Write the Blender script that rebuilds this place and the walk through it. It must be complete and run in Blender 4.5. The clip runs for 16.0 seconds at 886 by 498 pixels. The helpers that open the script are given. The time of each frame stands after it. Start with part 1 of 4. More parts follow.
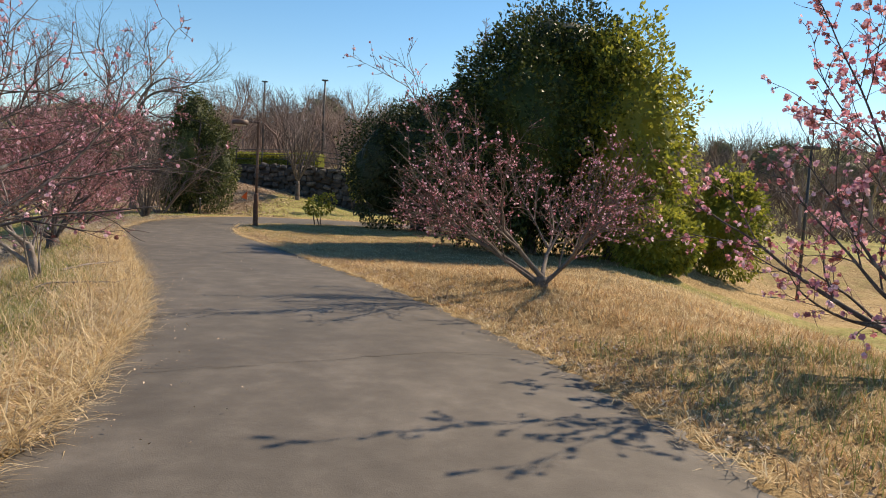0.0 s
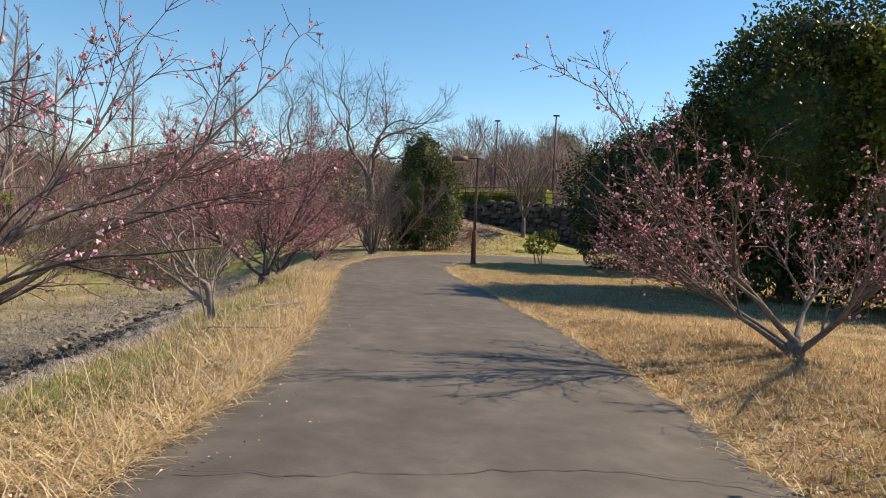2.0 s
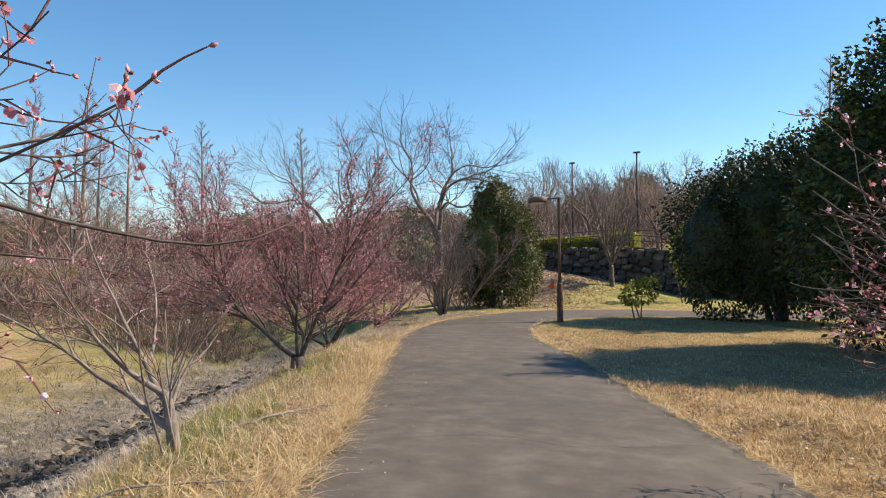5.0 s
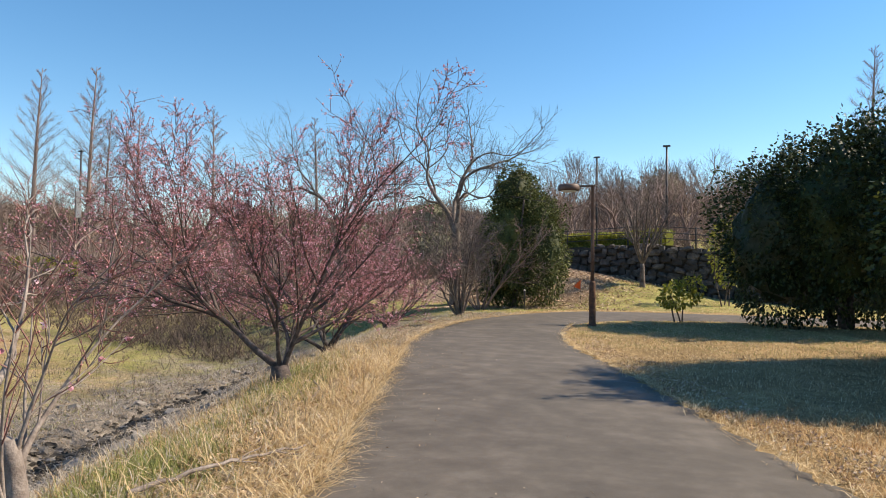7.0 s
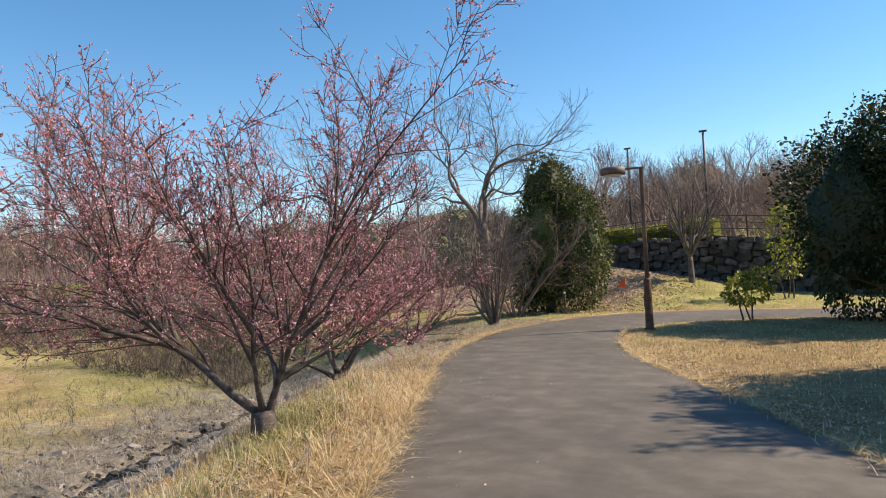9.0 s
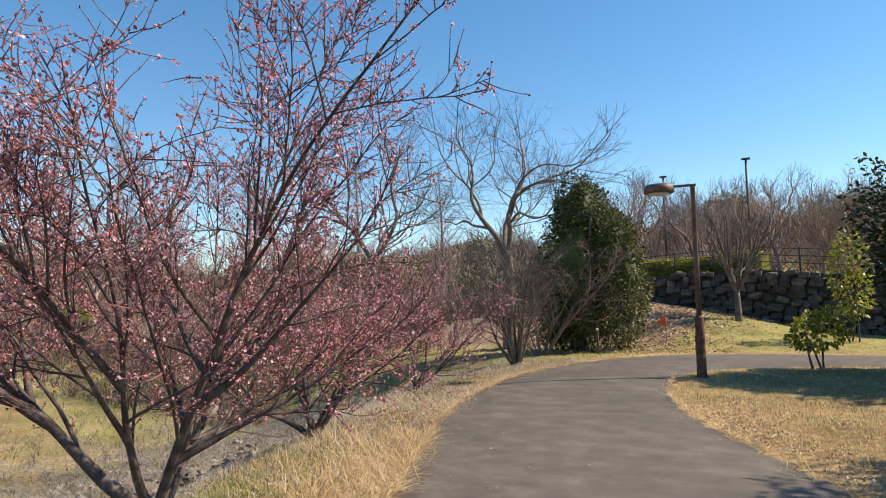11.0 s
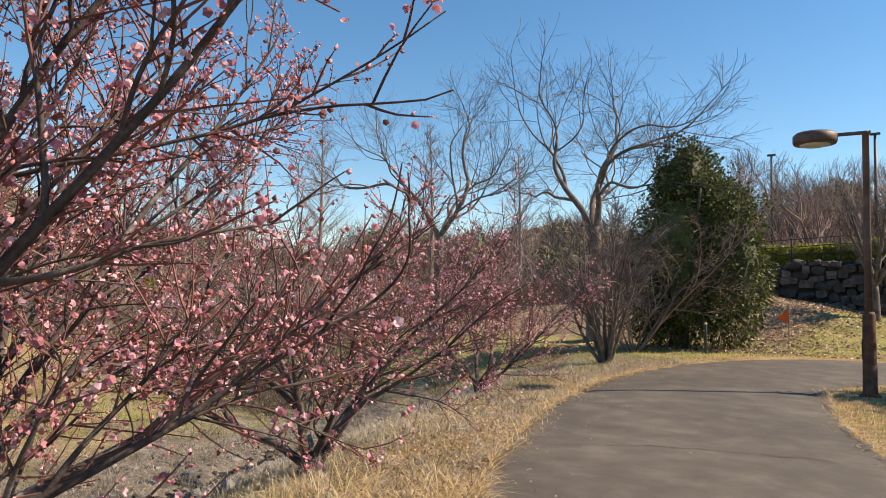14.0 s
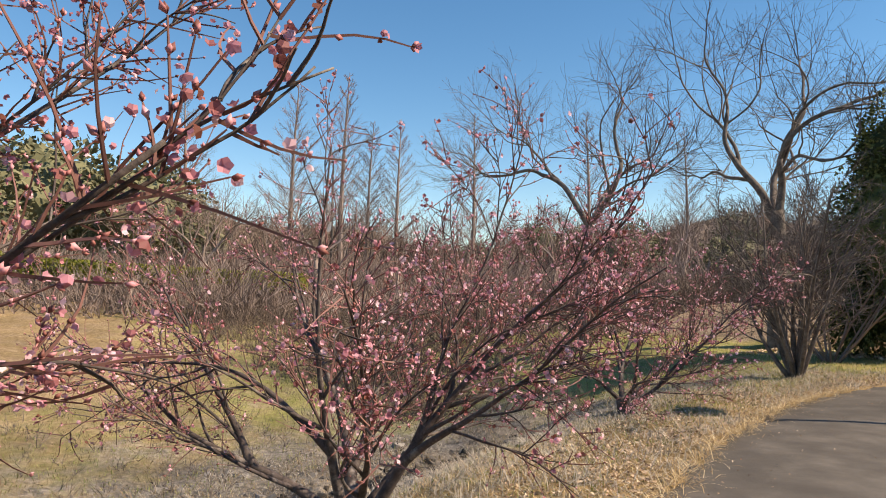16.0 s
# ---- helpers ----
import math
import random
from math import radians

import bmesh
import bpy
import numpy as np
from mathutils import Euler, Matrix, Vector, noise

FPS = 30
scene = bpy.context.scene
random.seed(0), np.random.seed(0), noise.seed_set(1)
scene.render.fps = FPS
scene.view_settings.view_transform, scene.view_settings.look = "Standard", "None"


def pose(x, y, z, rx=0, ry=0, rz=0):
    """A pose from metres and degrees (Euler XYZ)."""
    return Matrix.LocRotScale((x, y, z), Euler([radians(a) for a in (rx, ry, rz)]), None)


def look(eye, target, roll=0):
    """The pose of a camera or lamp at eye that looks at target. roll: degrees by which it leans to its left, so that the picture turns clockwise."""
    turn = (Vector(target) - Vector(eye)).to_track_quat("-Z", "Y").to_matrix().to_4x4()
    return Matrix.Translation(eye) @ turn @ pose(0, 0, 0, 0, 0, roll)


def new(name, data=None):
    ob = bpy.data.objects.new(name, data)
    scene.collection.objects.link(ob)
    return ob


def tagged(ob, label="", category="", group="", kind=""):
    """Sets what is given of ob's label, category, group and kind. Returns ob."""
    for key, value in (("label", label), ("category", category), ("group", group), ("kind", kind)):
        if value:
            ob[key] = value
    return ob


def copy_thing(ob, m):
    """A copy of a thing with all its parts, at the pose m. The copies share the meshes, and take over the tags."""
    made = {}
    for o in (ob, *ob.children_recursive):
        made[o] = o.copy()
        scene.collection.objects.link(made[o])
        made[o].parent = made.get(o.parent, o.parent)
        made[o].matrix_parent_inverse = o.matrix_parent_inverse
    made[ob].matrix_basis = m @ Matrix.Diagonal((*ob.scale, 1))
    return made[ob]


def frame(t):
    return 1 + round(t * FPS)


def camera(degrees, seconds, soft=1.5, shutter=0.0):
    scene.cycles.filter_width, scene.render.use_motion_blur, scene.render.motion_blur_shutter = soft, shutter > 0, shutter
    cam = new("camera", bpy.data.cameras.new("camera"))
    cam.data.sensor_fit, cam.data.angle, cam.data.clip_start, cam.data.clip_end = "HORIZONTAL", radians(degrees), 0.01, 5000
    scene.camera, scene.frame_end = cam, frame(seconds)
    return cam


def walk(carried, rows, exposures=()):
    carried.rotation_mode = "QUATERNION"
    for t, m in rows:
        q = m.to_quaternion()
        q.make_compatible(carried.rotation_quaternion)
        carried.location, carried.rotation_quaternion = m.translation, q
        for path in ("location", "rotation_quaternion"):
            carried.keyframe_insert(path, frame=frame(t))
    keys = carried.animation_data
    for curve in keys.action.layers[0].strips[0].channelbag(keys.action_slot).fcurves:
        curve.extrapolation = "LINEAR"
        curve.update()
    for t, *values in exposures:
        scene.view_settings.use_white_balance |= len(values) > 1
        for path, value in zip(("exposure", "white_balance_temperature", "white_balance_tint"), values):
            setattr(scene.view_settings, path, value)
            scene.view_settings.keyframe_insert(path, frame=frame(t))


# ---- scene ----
cam = camera(65.2, 16.0, soft=1.0)
METRES, EYE, TILT, LEAN, TURN = 18.5, 1.5, 0.0, 0.0, 0.0
ROWS = [
    (0.0, 0.0, 0.0, 0.0, 0.25, -4.53, -3.21),
    (0.5, 0.0115, 0.0211, 0.0005, 4.25, -4.15, -3.74),
    (1.0, 0.0188, 0.0447, 0.001, 9.49, -3.53, -3.86),
    (1.5, 0.021, 0.0724, 0.0003, 14.98, -2.93, -3.47),
    (2.0, 0.0195, 0.103, 0.0003, 19.78, -2.46, -2.69),
    (2.5, 0.0119, 0.1334, 0.0002, 22.81, -1.84, -1.64),
    (3.0, 0.0019, 0.1655, 0.0003, 24.37, -0.95, -0.55),
    (3.5, -0.009, 0.1973, 0.0009, 25.18, 0.14, 0.34),
    (4.0, -0.0241, 0.2276, 0.0014, 25.77, 1.31, 1.04),
    (6.5, -0.0961, 0.3755, -0.0029, 26.72, 1.78, -0.74),
    (7.0, -0.1133, 0.4046, -0.0048, 27.3, 1.72, -0.54),
    (7.5, -0.1309, 0.4341, -0.0055, 27.96, 1.56, 0.22),
    (8.0, -0.1473, 0.4626, -0.0066, 28.63, 1.47, 1.14),
    (8.5, -0.1646, 0.4927, -0.0079, 29.18, 1.74, 2.05),
    (9.0, -0.1796, 0.5257, -0.0087, 29.58, 2.43, 2.57),
    (9.5, -0.1943, 0.5587, -0.0074, 29.9, 3.39, 2.63),
    (10.0, -0.2059, 0.5888, -0.0069, 30.15, 4.43, 2.37),
    (12.5, -0.2809, 0.73, -0.0109, 34.88, 4.73, -0.87),
    (13.0, -0.2963, 0.753, -0.0117, 35.74, 4.3, -0.92),
    (13.5, -0.3096, 0.7768, -0.0118, 36.58, 3.93, -1.0),
    (14.0, -0.3235, 0.8008, -0.0125, 37.97, 3.7, -1.15),
    (14.5, -0.336, 0.8259, -0.0123, 40.31, 3.55, -1.36),
    (15.0, -0.35, 0.8509, -0.0124, 43.73, 3.38, -1.51),
    (15.5, -0.3618, 0.8767, -0.0125, 47.57, 3.32, -1.54),
    (16.0, -0.3747, 0.9008, -0.0134, 51.26, 3.22, -1.16),
]
walk(cam, [(t, pose(0, 0, EYE, TILT, LEAN, TURN) @ pose(METRES * x, METRES * y, METRES * z, 90 + pitch, roll, yaw)) for t, x, y, z, yaw, pitch, roll in ROWS],
     [(0.0, .26, 7450, 12), (3.0, .37, 7150, 11), (10.0, .46, 7000, 11), (13.0, .38, 7450, 13), (16.0, .33, 7400, 13)])

# ---- world, sun, exposure ----
SUN_EL, SUN_AZ = radians(42), radians(53.5)   # azimuth clockwise from +y
world = bpy.data.worlds.new("sky")
scene.world = world
world.use_nodes = True
wn = world.node_tree.nodes
sky = wn.new("ShaderNodeTexSky")
sky.sky_type = "NISHITA"
sky.sun_disc = False
sky.sun_elevation, sky.sun_rotation = SUN_EL, SUN_AZ
sky.air_density, sky.dust_density, sky.ozone_density = 1.0, 0.0, 2.4
sky.altitude = 200
wn["Background"].inputs["Strength"].default_value = 0.142
clear = wn.new("ShaderNodeHueSaturation")   # a clear, dry winter sky
clear.inputs["Hue"].default_value = 0.497
clear.inputs["Saturation"].default_value = 1.26
world.node_tree.links.new(sky.outputs[0], clear.inputs["Color"])
world.node_tree.links.new(clear.outputs[0], wn["Background"].inputs["Color"])
sun_data = bpy.data.lights.new("sun", "SUN")
sun_data.energy, sun_data.angle, sun_data.color = 6.3, radians(0.53), (1.0, 0.875, 0.70)
sun = new("sun", sun_data)
sun_dir = Vector((math.cos(SUN_EL) * math.sin(SUN_AZ), math.cos(SUN_EL) * math.cos(SUN_AZ), math.sin(SUN_EL)))
sun.matrix_world = look(sun_dir * 60, (0, 0, 0))


# ---- materials ----
def surface(name, stops, scale=4.0, rough=0.85, bump=0.3, fine=60.0, island=0.0, spec=0.3, patch=0.0, object_random=0.0, translucent=0.0, dist=0.02, stretch=None):
    """Noise-driven colour at two scales with fine relief; island or object random shifts the colour from piece to piece."""
    m = bpy.data.materials.new(name)
    m.use_nodes = True
    nt = m.node_tree
    N, Lk = nt.nodes, nt.links
    bsdf = N["Principled BSDF"]
    geo = N.new("ShaderNodeNewGeometry")
    src = geo.outputs["Position"]
    if stretch:
        tc = N.new("ShaderNodeTexCoord")
        mp = N.new("ShaderNodeMapping")
        mp.inputs["Scale"].default_value = stretch
        Lk.new(tc.outputs["Object"], mp.inputs["Vector"])
        src = mp.outputs["Vector"]
    n1 = N.new("ShaderNodeTexNoise")
    n1.inputs["Scale"].default_value, n1.inputs["Detail"].default_value, n1.inputs["Roughness"].default_value = scale, 5, 0.62
    Lk.new(src, n1.inputs["Vector"])
    n2 = N.new("ShaderNodeTexNoise")
    n2.inputs["Scale"].default_value, n2.inputs["Detail"].default_value = fine, 3
    Lk.new(src, n2.inputs["Vector"])
    mix = N.new("ShaderNodeMath")
    mix.operation = "MULTIPLY_ADD"
    Lk.new(n2.outputs["Fac"], mix.inputs[0])
    mix.inputs[1].default_value = 0.5
    add = N.new("ShaderNodeMath")
    add.operation = "MULTIPLY_ADD"
    Lk.new(n1.outputs["Fac"], add.inputs[0])
    add.inputs[1].default_value, add.inputs[2].default_value = 1.6, -0.55
    Lk.new(add.outputs[0], mix.inputs[2])
    val = mix.outputs[0]
    if island or object_random:
        if island:
            rnd = geo.outputs["Random Per Island"]
        else:
            rnd = N.new("ShaderNodeObjectInfo").outputs["Random"]
        am = island or object_random
        mx = N.new("ShaderNodeMix")
        mx.inputs[0].default_value = am
        Lk.new(val, mx.inputs[2])
        Lk.new(rnd, mx.inputs[3])
        val = mx.outputs[0]
    ramp = N.new("ShaderNodeValToRGB")
    el = ramp.color_ramp.elements
    while len(el) < len(stops):
        el.new(0.5)
    for e, (p, c) in zip(el, stops):
        e.position, e.color = p, (*c, 1)
    Lk.new(val, ramp.inputs["Fac"])
    col = ramp.outputs["Color"]
    if patch:
        n3 = N.new("ShaderNodeTexNoise")
        n3.inputs["Scale"].default_value, n3.inputs["Detail"].default_value = 0.35, 3
        Lk.new(geo.outputs["Position"], n3.inputs["Vector"])
        mr = N.new("ShaderNodeMapRange")
        mr.inputs[1].default_value, mr.inputs[2].default_value = 0.3, 0.7
        mr.inputs[3].default_value, mr.inputs[4].default_value = 1 - patch, 1 + patch
        Lk.new(n3.outputs["Fac"], mr.inputs[0])
        vm = N.new("ShaderNodeVectorMath")
        vm.operation = "SCALE"
        Lk.new(col, vm.inputs[0])
        Lk.new(mr.outputs[0], vm.inputs["Scale"])
        col = vm.outputs[0]
    Lk.new(col, bsdf.inputs["Base Color"])
    bsdf.inputs["Roughness"].default_value = rough
    bsdf.inputs["Specular IOR Level"].default_value = spec
    if bump:
        b = N.new("ShaderNodeBump")
        b.inputs["Strength"].default_value, b.inputs["Distance"].default_value = bump, dist
        Lk.new(mix.outputs[0], b.inputs["Height"])
        Lk.new(b.outputs[0], bsdf.inputs["Normal"])
    if translucent:
        tr = N.new("ShaderNodeBsdfTranslucent")
        Lk.new(col, tr.inputs["Color"])
        ms = N.new("ShaderNodeMixShader")
        ms.inputs[0].default_value = translucent
        Lk.new(bsdf.outputs[0], ms.inputs[1])
        Lk.new(tr.outputs[0], ms.inputs[2])
        Lk.new(ms.outputs[0], N["Material Output"].inputs["Surface"])
    return m


ASPHALT = surface("asphalt", [(0.1, (0.066, 0.056, 0.047)), (0.5, (0.094, 0.081, 0.068)), (0.9, (0.14, 0.122, 0.104))], 2.6, 0.75, 0.6, 120, spec=0.35, patch=0.17, dist=0.006)
BARK = surface("cherry bark", [(0.2, (0.04, 0.03, 0.028)), (0.6, (0.095, 0.075, 0.07)), (0.9, (0.25, 0.22, 0.205))], 9, 0.8, 0.6, 70, dist=0.01)
TWIG = surface("reddish twig bark", [(0.2, (0.10, 0.045, 0.04)), (0.8, (0.25, 0.125, 0.11))], 6, 0.7, 0, 40, island=0.5)
PALE_BARK = surface("pale grey bark", [(0.2, (0.12, 0.095, 0.085)), (0.8, (0.30, 0.26, 0.235))], 7, 0.85, 0.5, 50)
GREY_BARK = surface("grey brown bark", [(0.2, (0.075, 0.058, 0.05)), (0.8, (0.20, 0.165, 0.145))], 6, 0.85, 0.4, 40)
# paler than the near barks: the haze of distance is in the colour
FAR_BARK = surface("brown twigs paled for haze", [(0.2, (0.17, 0.125, 0.105)), (0.8, (0.32, 0.25, 0.22))], 3, 0.9, 0, 20, island=0.6)
FAR_BARK_RED = surface("reddish twigs paled for haze", [(0.2, (0.15, 0.10, 0.085)), (0.8, (0.28, 0.20, 0.17))], 3, 0.9, 0, 20, island=0.6)
PETAL = surface("pink petals", [(0.05, (0.20, 0.07, 0.05)), (0.3, (0.48, 0.19, 0.22)), (0.62, (0.68, 0.32, 0.41)), (0.92, (0.87, 0.62, 0.68))], 2, 0.6, 0, 30, island=0.92, translucent=0.35)
BUD = surface("russet buds", [(0.08, (0.15, 0.055, 0.045)), (0.4, (0.36, 0.14, 0.13)), (0.7, (0.52, 0.23, 0.26)), (0.95, (0.68, 0.36, 0.41))], 2, 0.6, 0, 30, island=0.9)
LEAF = surface("glossy evergreen leaves", [(0.1, (0.015, 0.026, 0.008)), (0.6, (0.046, 0.068, 0.016)), (0.95, (0.16, 0.17, 0.036))], 1.2, 0.5, 0, 20, island=0.75, spec=0.3, translucent=0.17)
LEAF_DARK = surface("dark evergreen leaves", [(0.1, (0.012, 0.022, 0.008)), (0.6, (0.034, 0.052, 0.014)), (0.95, (0.10, 0.115, 0.03))], 1.2, 0.5, 0, 20, island=0.75, spec=0.35, translucent=0.12)
# brightened to paint the evergreen's sunlit flank; also serves bushes, shrub, sapling and hedges
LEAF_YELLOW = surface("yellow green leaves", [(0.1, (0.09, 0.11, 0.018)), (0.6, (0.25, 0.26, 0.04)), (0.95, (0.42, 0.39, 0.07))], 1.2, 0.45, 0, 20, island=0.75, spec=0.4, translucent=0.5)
LEAF_IVY = surface("dark ivy leaves", [(0.1, (0.035, 0.045, 0.016)), (0.6, (0.095, 0.115, 0.036)), (0.95, (0.25, 0.245, 0.085))], 1.2, 0.6, 0, 20, island=0.75, spec=0.25, translucent=0.15)
WOODS = surface("brown winter woods", [(0.2, (0.085, 0.063, 0.05)), (0.8, (0.20, 0.15, 0.12))], 3, 0.9, 0, 20, island=0.6)
HAY = surface("grey matted hay", [(0.05, (0.13, 0.11, 0.09)), (0.5, (0.34, 0.30, 0.25)), (0.95, (0.62, 0.56, 0.48))], 0.5, 0.8, 0, 9, island=0.7, translucent=0.25)
FAR_GREEN = surface("far evergreen foliage", [(0.1, (0.09, 0.095, 0.055)), (0.6, (0.16, 0.155, 0.085)), (0.95, (0.25, 0.225, 0.13))], 1.0, 0.8, 0, 20, island=0.7)
STRAW = surface("dry straw grass", [(0.05, (0.15, 0.095, 0.05)), (0.45, (0.55, 0.395, 0.205)), (0.95, (0.88, 0.76, 0.53))], 0.5, 0.7, 0, 9, island=0.7, translucent=0.4)
RUSSET = surface("russet dry grass", [(0.05, (0.14, 0.075, 0.037)), (0.5, (0.43, 0.265, 0.125)), (0.95, (0.70, 0.50, 0.27))], 0.5, 0.7, 0, 9, island=0.7, translucent=0.4)
GREEN = surface("green grass", [(0.05, (0.09, 0.11, 0.03)), (0.5, (0.20, 0.23, 0.06)), (0.95, (0.36, 0.34, 0.13))], 0.5, 0.6, 0, 9, island=0.7, translucent=0.25)
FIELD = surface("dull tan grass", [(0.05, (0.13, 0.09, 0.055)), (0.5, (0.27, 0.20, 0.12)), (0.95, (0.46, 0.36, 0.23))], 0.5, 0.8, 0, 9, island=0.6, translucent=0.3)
LITTER = surface("dead leaves", [(0.05, (0.19, 0.12, 0.08)), (0.5, (0.42, 0.30, 0.205)), (0.95, (0.66, 0.53, 0.40))], 1, 0.8, 0, 20, island=0.85)
STONE = surface("dark wall stone", [(0.15, (0.035, 0.031, 0.03)), (0.55, (0.07, 0.063, 0.058)), (0.92, (0.22, 0.195, 0.18))], 3, 0.85, 0.7, 26, object_random=0.4, dist=0.03)
RUBBLE = surface("grey rubble", [(0.15, (0.07, 0.064, 0.06)), (0.55, (0.16, 0.147, 0.135)), (0.92, (0.36, 0.33, 0.30))], 3, 0.9, 0.6, 26, island=0.5)
# for joints and cracks; also paints shade on the hedge bank and in the ditch
EARTH = surface("dark earth for joints and shade", [(0.2, (0.03, 0.026, 0.022)), (0.9, (0.08, 0.068, 0.055))], 4, 0.95, 0.5, 30)
LAMP_PAINT = surface("brown lamp paint", [(0.2, (0.075, 0.045, 0.035)), (0.85, (0.15, 0.095, 0.075))], 5, 0.55, 0.15, 60, spec=0.4)
LAMP_BASE = surface("rusty lamp base", [(0.2, (0.06, 0.032, 0.022)), (0.85, (0.17, 0.08, 0.045))], 9, 0.75, 0.4, 50)
DARK_METAL = surface("dark metal", [(0.2, (0.035, 0.034, 0.034)), (0.9, (0.09, 0.088, 0.086))], 5, 0.5, 0.1, 60)
GLASS_WHITE = surface("milky lamp glass", [(0.2, (0.45, 0.45, 0.43)), (0.9, (0.65, 0.65, 0.62))], 4, 0.3, 0, 30)
RED_PLASTIC = surface("faded red plastic", [(0.2, (0.75, 0.12, 0.04)), (0.9, (0.85, 0.2, 0.08))], 5, 0.55, 0.1, 40)
WOOD_GREY = surface("weathered wood", [(0.2, (0.12, 0.095, 0.075)), (0.9, (0.30, 0.25, 0.20))], 6, 0.85, 0.4, 60, stretch=(12, 12, 1))
WHITE_CLOTH = surface("white banner cloth", [(0.2, (0.66, 0.66, 0.66)), (0.9, (0.82, 0.82, 0.81))], 3, 0.8, 0.1, 40)


def ground_material():
    """Dry grass with green, stony and leaf-littered areas given by the masks of the sheet."""
    m = bpy.data.materials.new("ground")
    m.use_nodes = True
    nt = m.node_tree
    N, Lk = nt.nodes, nt.links
    geo = N.new("ShaderNodeNewGeometry")
    att = N.new("ShaderNodeAttribute")
    att.attribute_name = "zone"
    sep = N.new("ShaderNodeSeparateColor")
    Lk.new(att.outputs["Color"], sep.inputs[0])

    def noise_tex(s, d=5, r=0.6):
        n = N.new("ShaderNodeTexNoise")
        n.inputs["Scale"].default_value, n.inputs["Detail"].default_value, n.inputs["Roughness"].default_value = s, d, r
        Lk.new(geo.outputs["Position"], n.inputs["Vector"])
        return n.outputs["Fac"]

    def ramp_of(fac, stops):
        r = N.new("ShaderNodeValToRGB")
        el = r.color_ramp.elements
        while len(el) < len(stops):
            el.new(0.5)
        for e, (p, c) in zip(el, stops):
            e.position, e.color = p, (*c, 1)
        Lk.new(fac, r.inputs["Fac"])
        return r.outputs["Color"]

    def blend(f, a, b):
        x = N.new("ShaderNodeMix")
        x.data_type = "RGBA"
        Lk.new(f, x.inputs[0])
        Lk.new(a, x.inputs[6])
        Lk.new(b, x.inputs[7])
        return x.outputs[2]

    def ragged(mask, s, amount=0.7):
        """A mask whose border is broken up by noise."""
        a = N.new("ShaderNodeMath")
        a.operation = "MULTIPLY_ADD"
        Lk.new(noise_tex(s), a.inputs[0])
        a.inputs[1].default_value = amount
        b = N.new("ShaderNodeMath")
        b.operation = "ADD"
        b.inputs[1].default_value = -amount * 0.5
        Lk.new(mask, b.inputs[0])
        Lk.new(b.outputs[0], a.inputs[2])
        c = N.new("ShaderNodeMapRange")
        c.inputs[1].default_value, c.inputs[2].default_value = 0.35, 0.65
        Lk.new(a.outputs[0], c.inputs[0])
        return c.outputs[0]

    mid, fine, big = noise_tex(7, 6, 0.7), noise_tex(55, 4, 0.7), noise_tex(0.6, 4)
    mixv = N.new("ShaderNodeMath")
    mixv.operation = "MULTIPLY_ADD"
    mixv.inputs[1].default_value = 0.55
    Lk.new(fine, mixv.inputs[0])
    half = N.new("ShaderNodeMath")
    half.operation = "MULTIPLY"
    half.inputs[1].default_value = 0.5
    Lk.new(mid, half.inputs[0])
    Lk.new(half.outputs[0], mixv.inputs[2])
    v = mixv.outputs[0]
    dry = ramp_of(v, [(0.32, (0.11, 0.068, 0.034)), (0.5, (0.30, 0.205, 0.10)), (0.68, (0.54, 0.41, 0.23))])
    green = ramp_of(v, [(0.32, (0.10, 0.11, 0.035)), (0.5, (0.24, 0.24, 0.075)), (0.68, (0.40, 0.35, 0.15))])
    stony = ramp_of(v, [(0.36, (0.05, 0.045, 0.042)), (0.5, (0.14, 0.125, 0.11)), (0.66, (0.40, 0.35, 0.30))])
    litter = ramp_of(v, [(0.34, (0.085, 0.058, 0.042)), (0.5, (0.23, 0.165, 0.115)), (0.68, (0.44, 0.345, 0.25))])
    col = blend(ragged(sep.outputs[1], 1.6), dry, green)
    col = blend(ragged(sep.outputs[2], 1.2), col, litter)
    col = blend(ragged(sep.outputs[0], 1.1, 0.9), col, stony)
    bsdf = N["Principled BSDF"]
    vm = N.new("ShaderNodeVectorMath")
    vm.operation = "SCALE"
    mr = N.new("ShaderNodeMapRange")
    mr.inputs[1].default_value, mr.inputs[2].default_value, mr.inputs[3].default_value, mr.inputs[4].default_value = 0.3, 0.7, 0.62, 1.2
    Lk.new(big, mr.inputs[0])
    Lk.new(col, vm.inputs[0])
    Lk.new(mr.outputs[0], vm.inputs["Scale"])
    Lk.new(vm.outputs[0], bsdf.inputs["Base Color"])
    bsdf.inputs["Roughness"].default_value = 0.95
    bsdf.inputs["Specular IOR Level"].default_value = 0.1
    b = N.new("ShaderNodeBump")
    b.inputs["Strength"].default_value, b.inputs["Distance"].default_value = 0.8, 0.05
    Lk.new(v, b.inputs["Height"])
    Lk.new(b.outputs[0], bsdf.inputs["Normal"])
    return m


GROUND = ground_material()


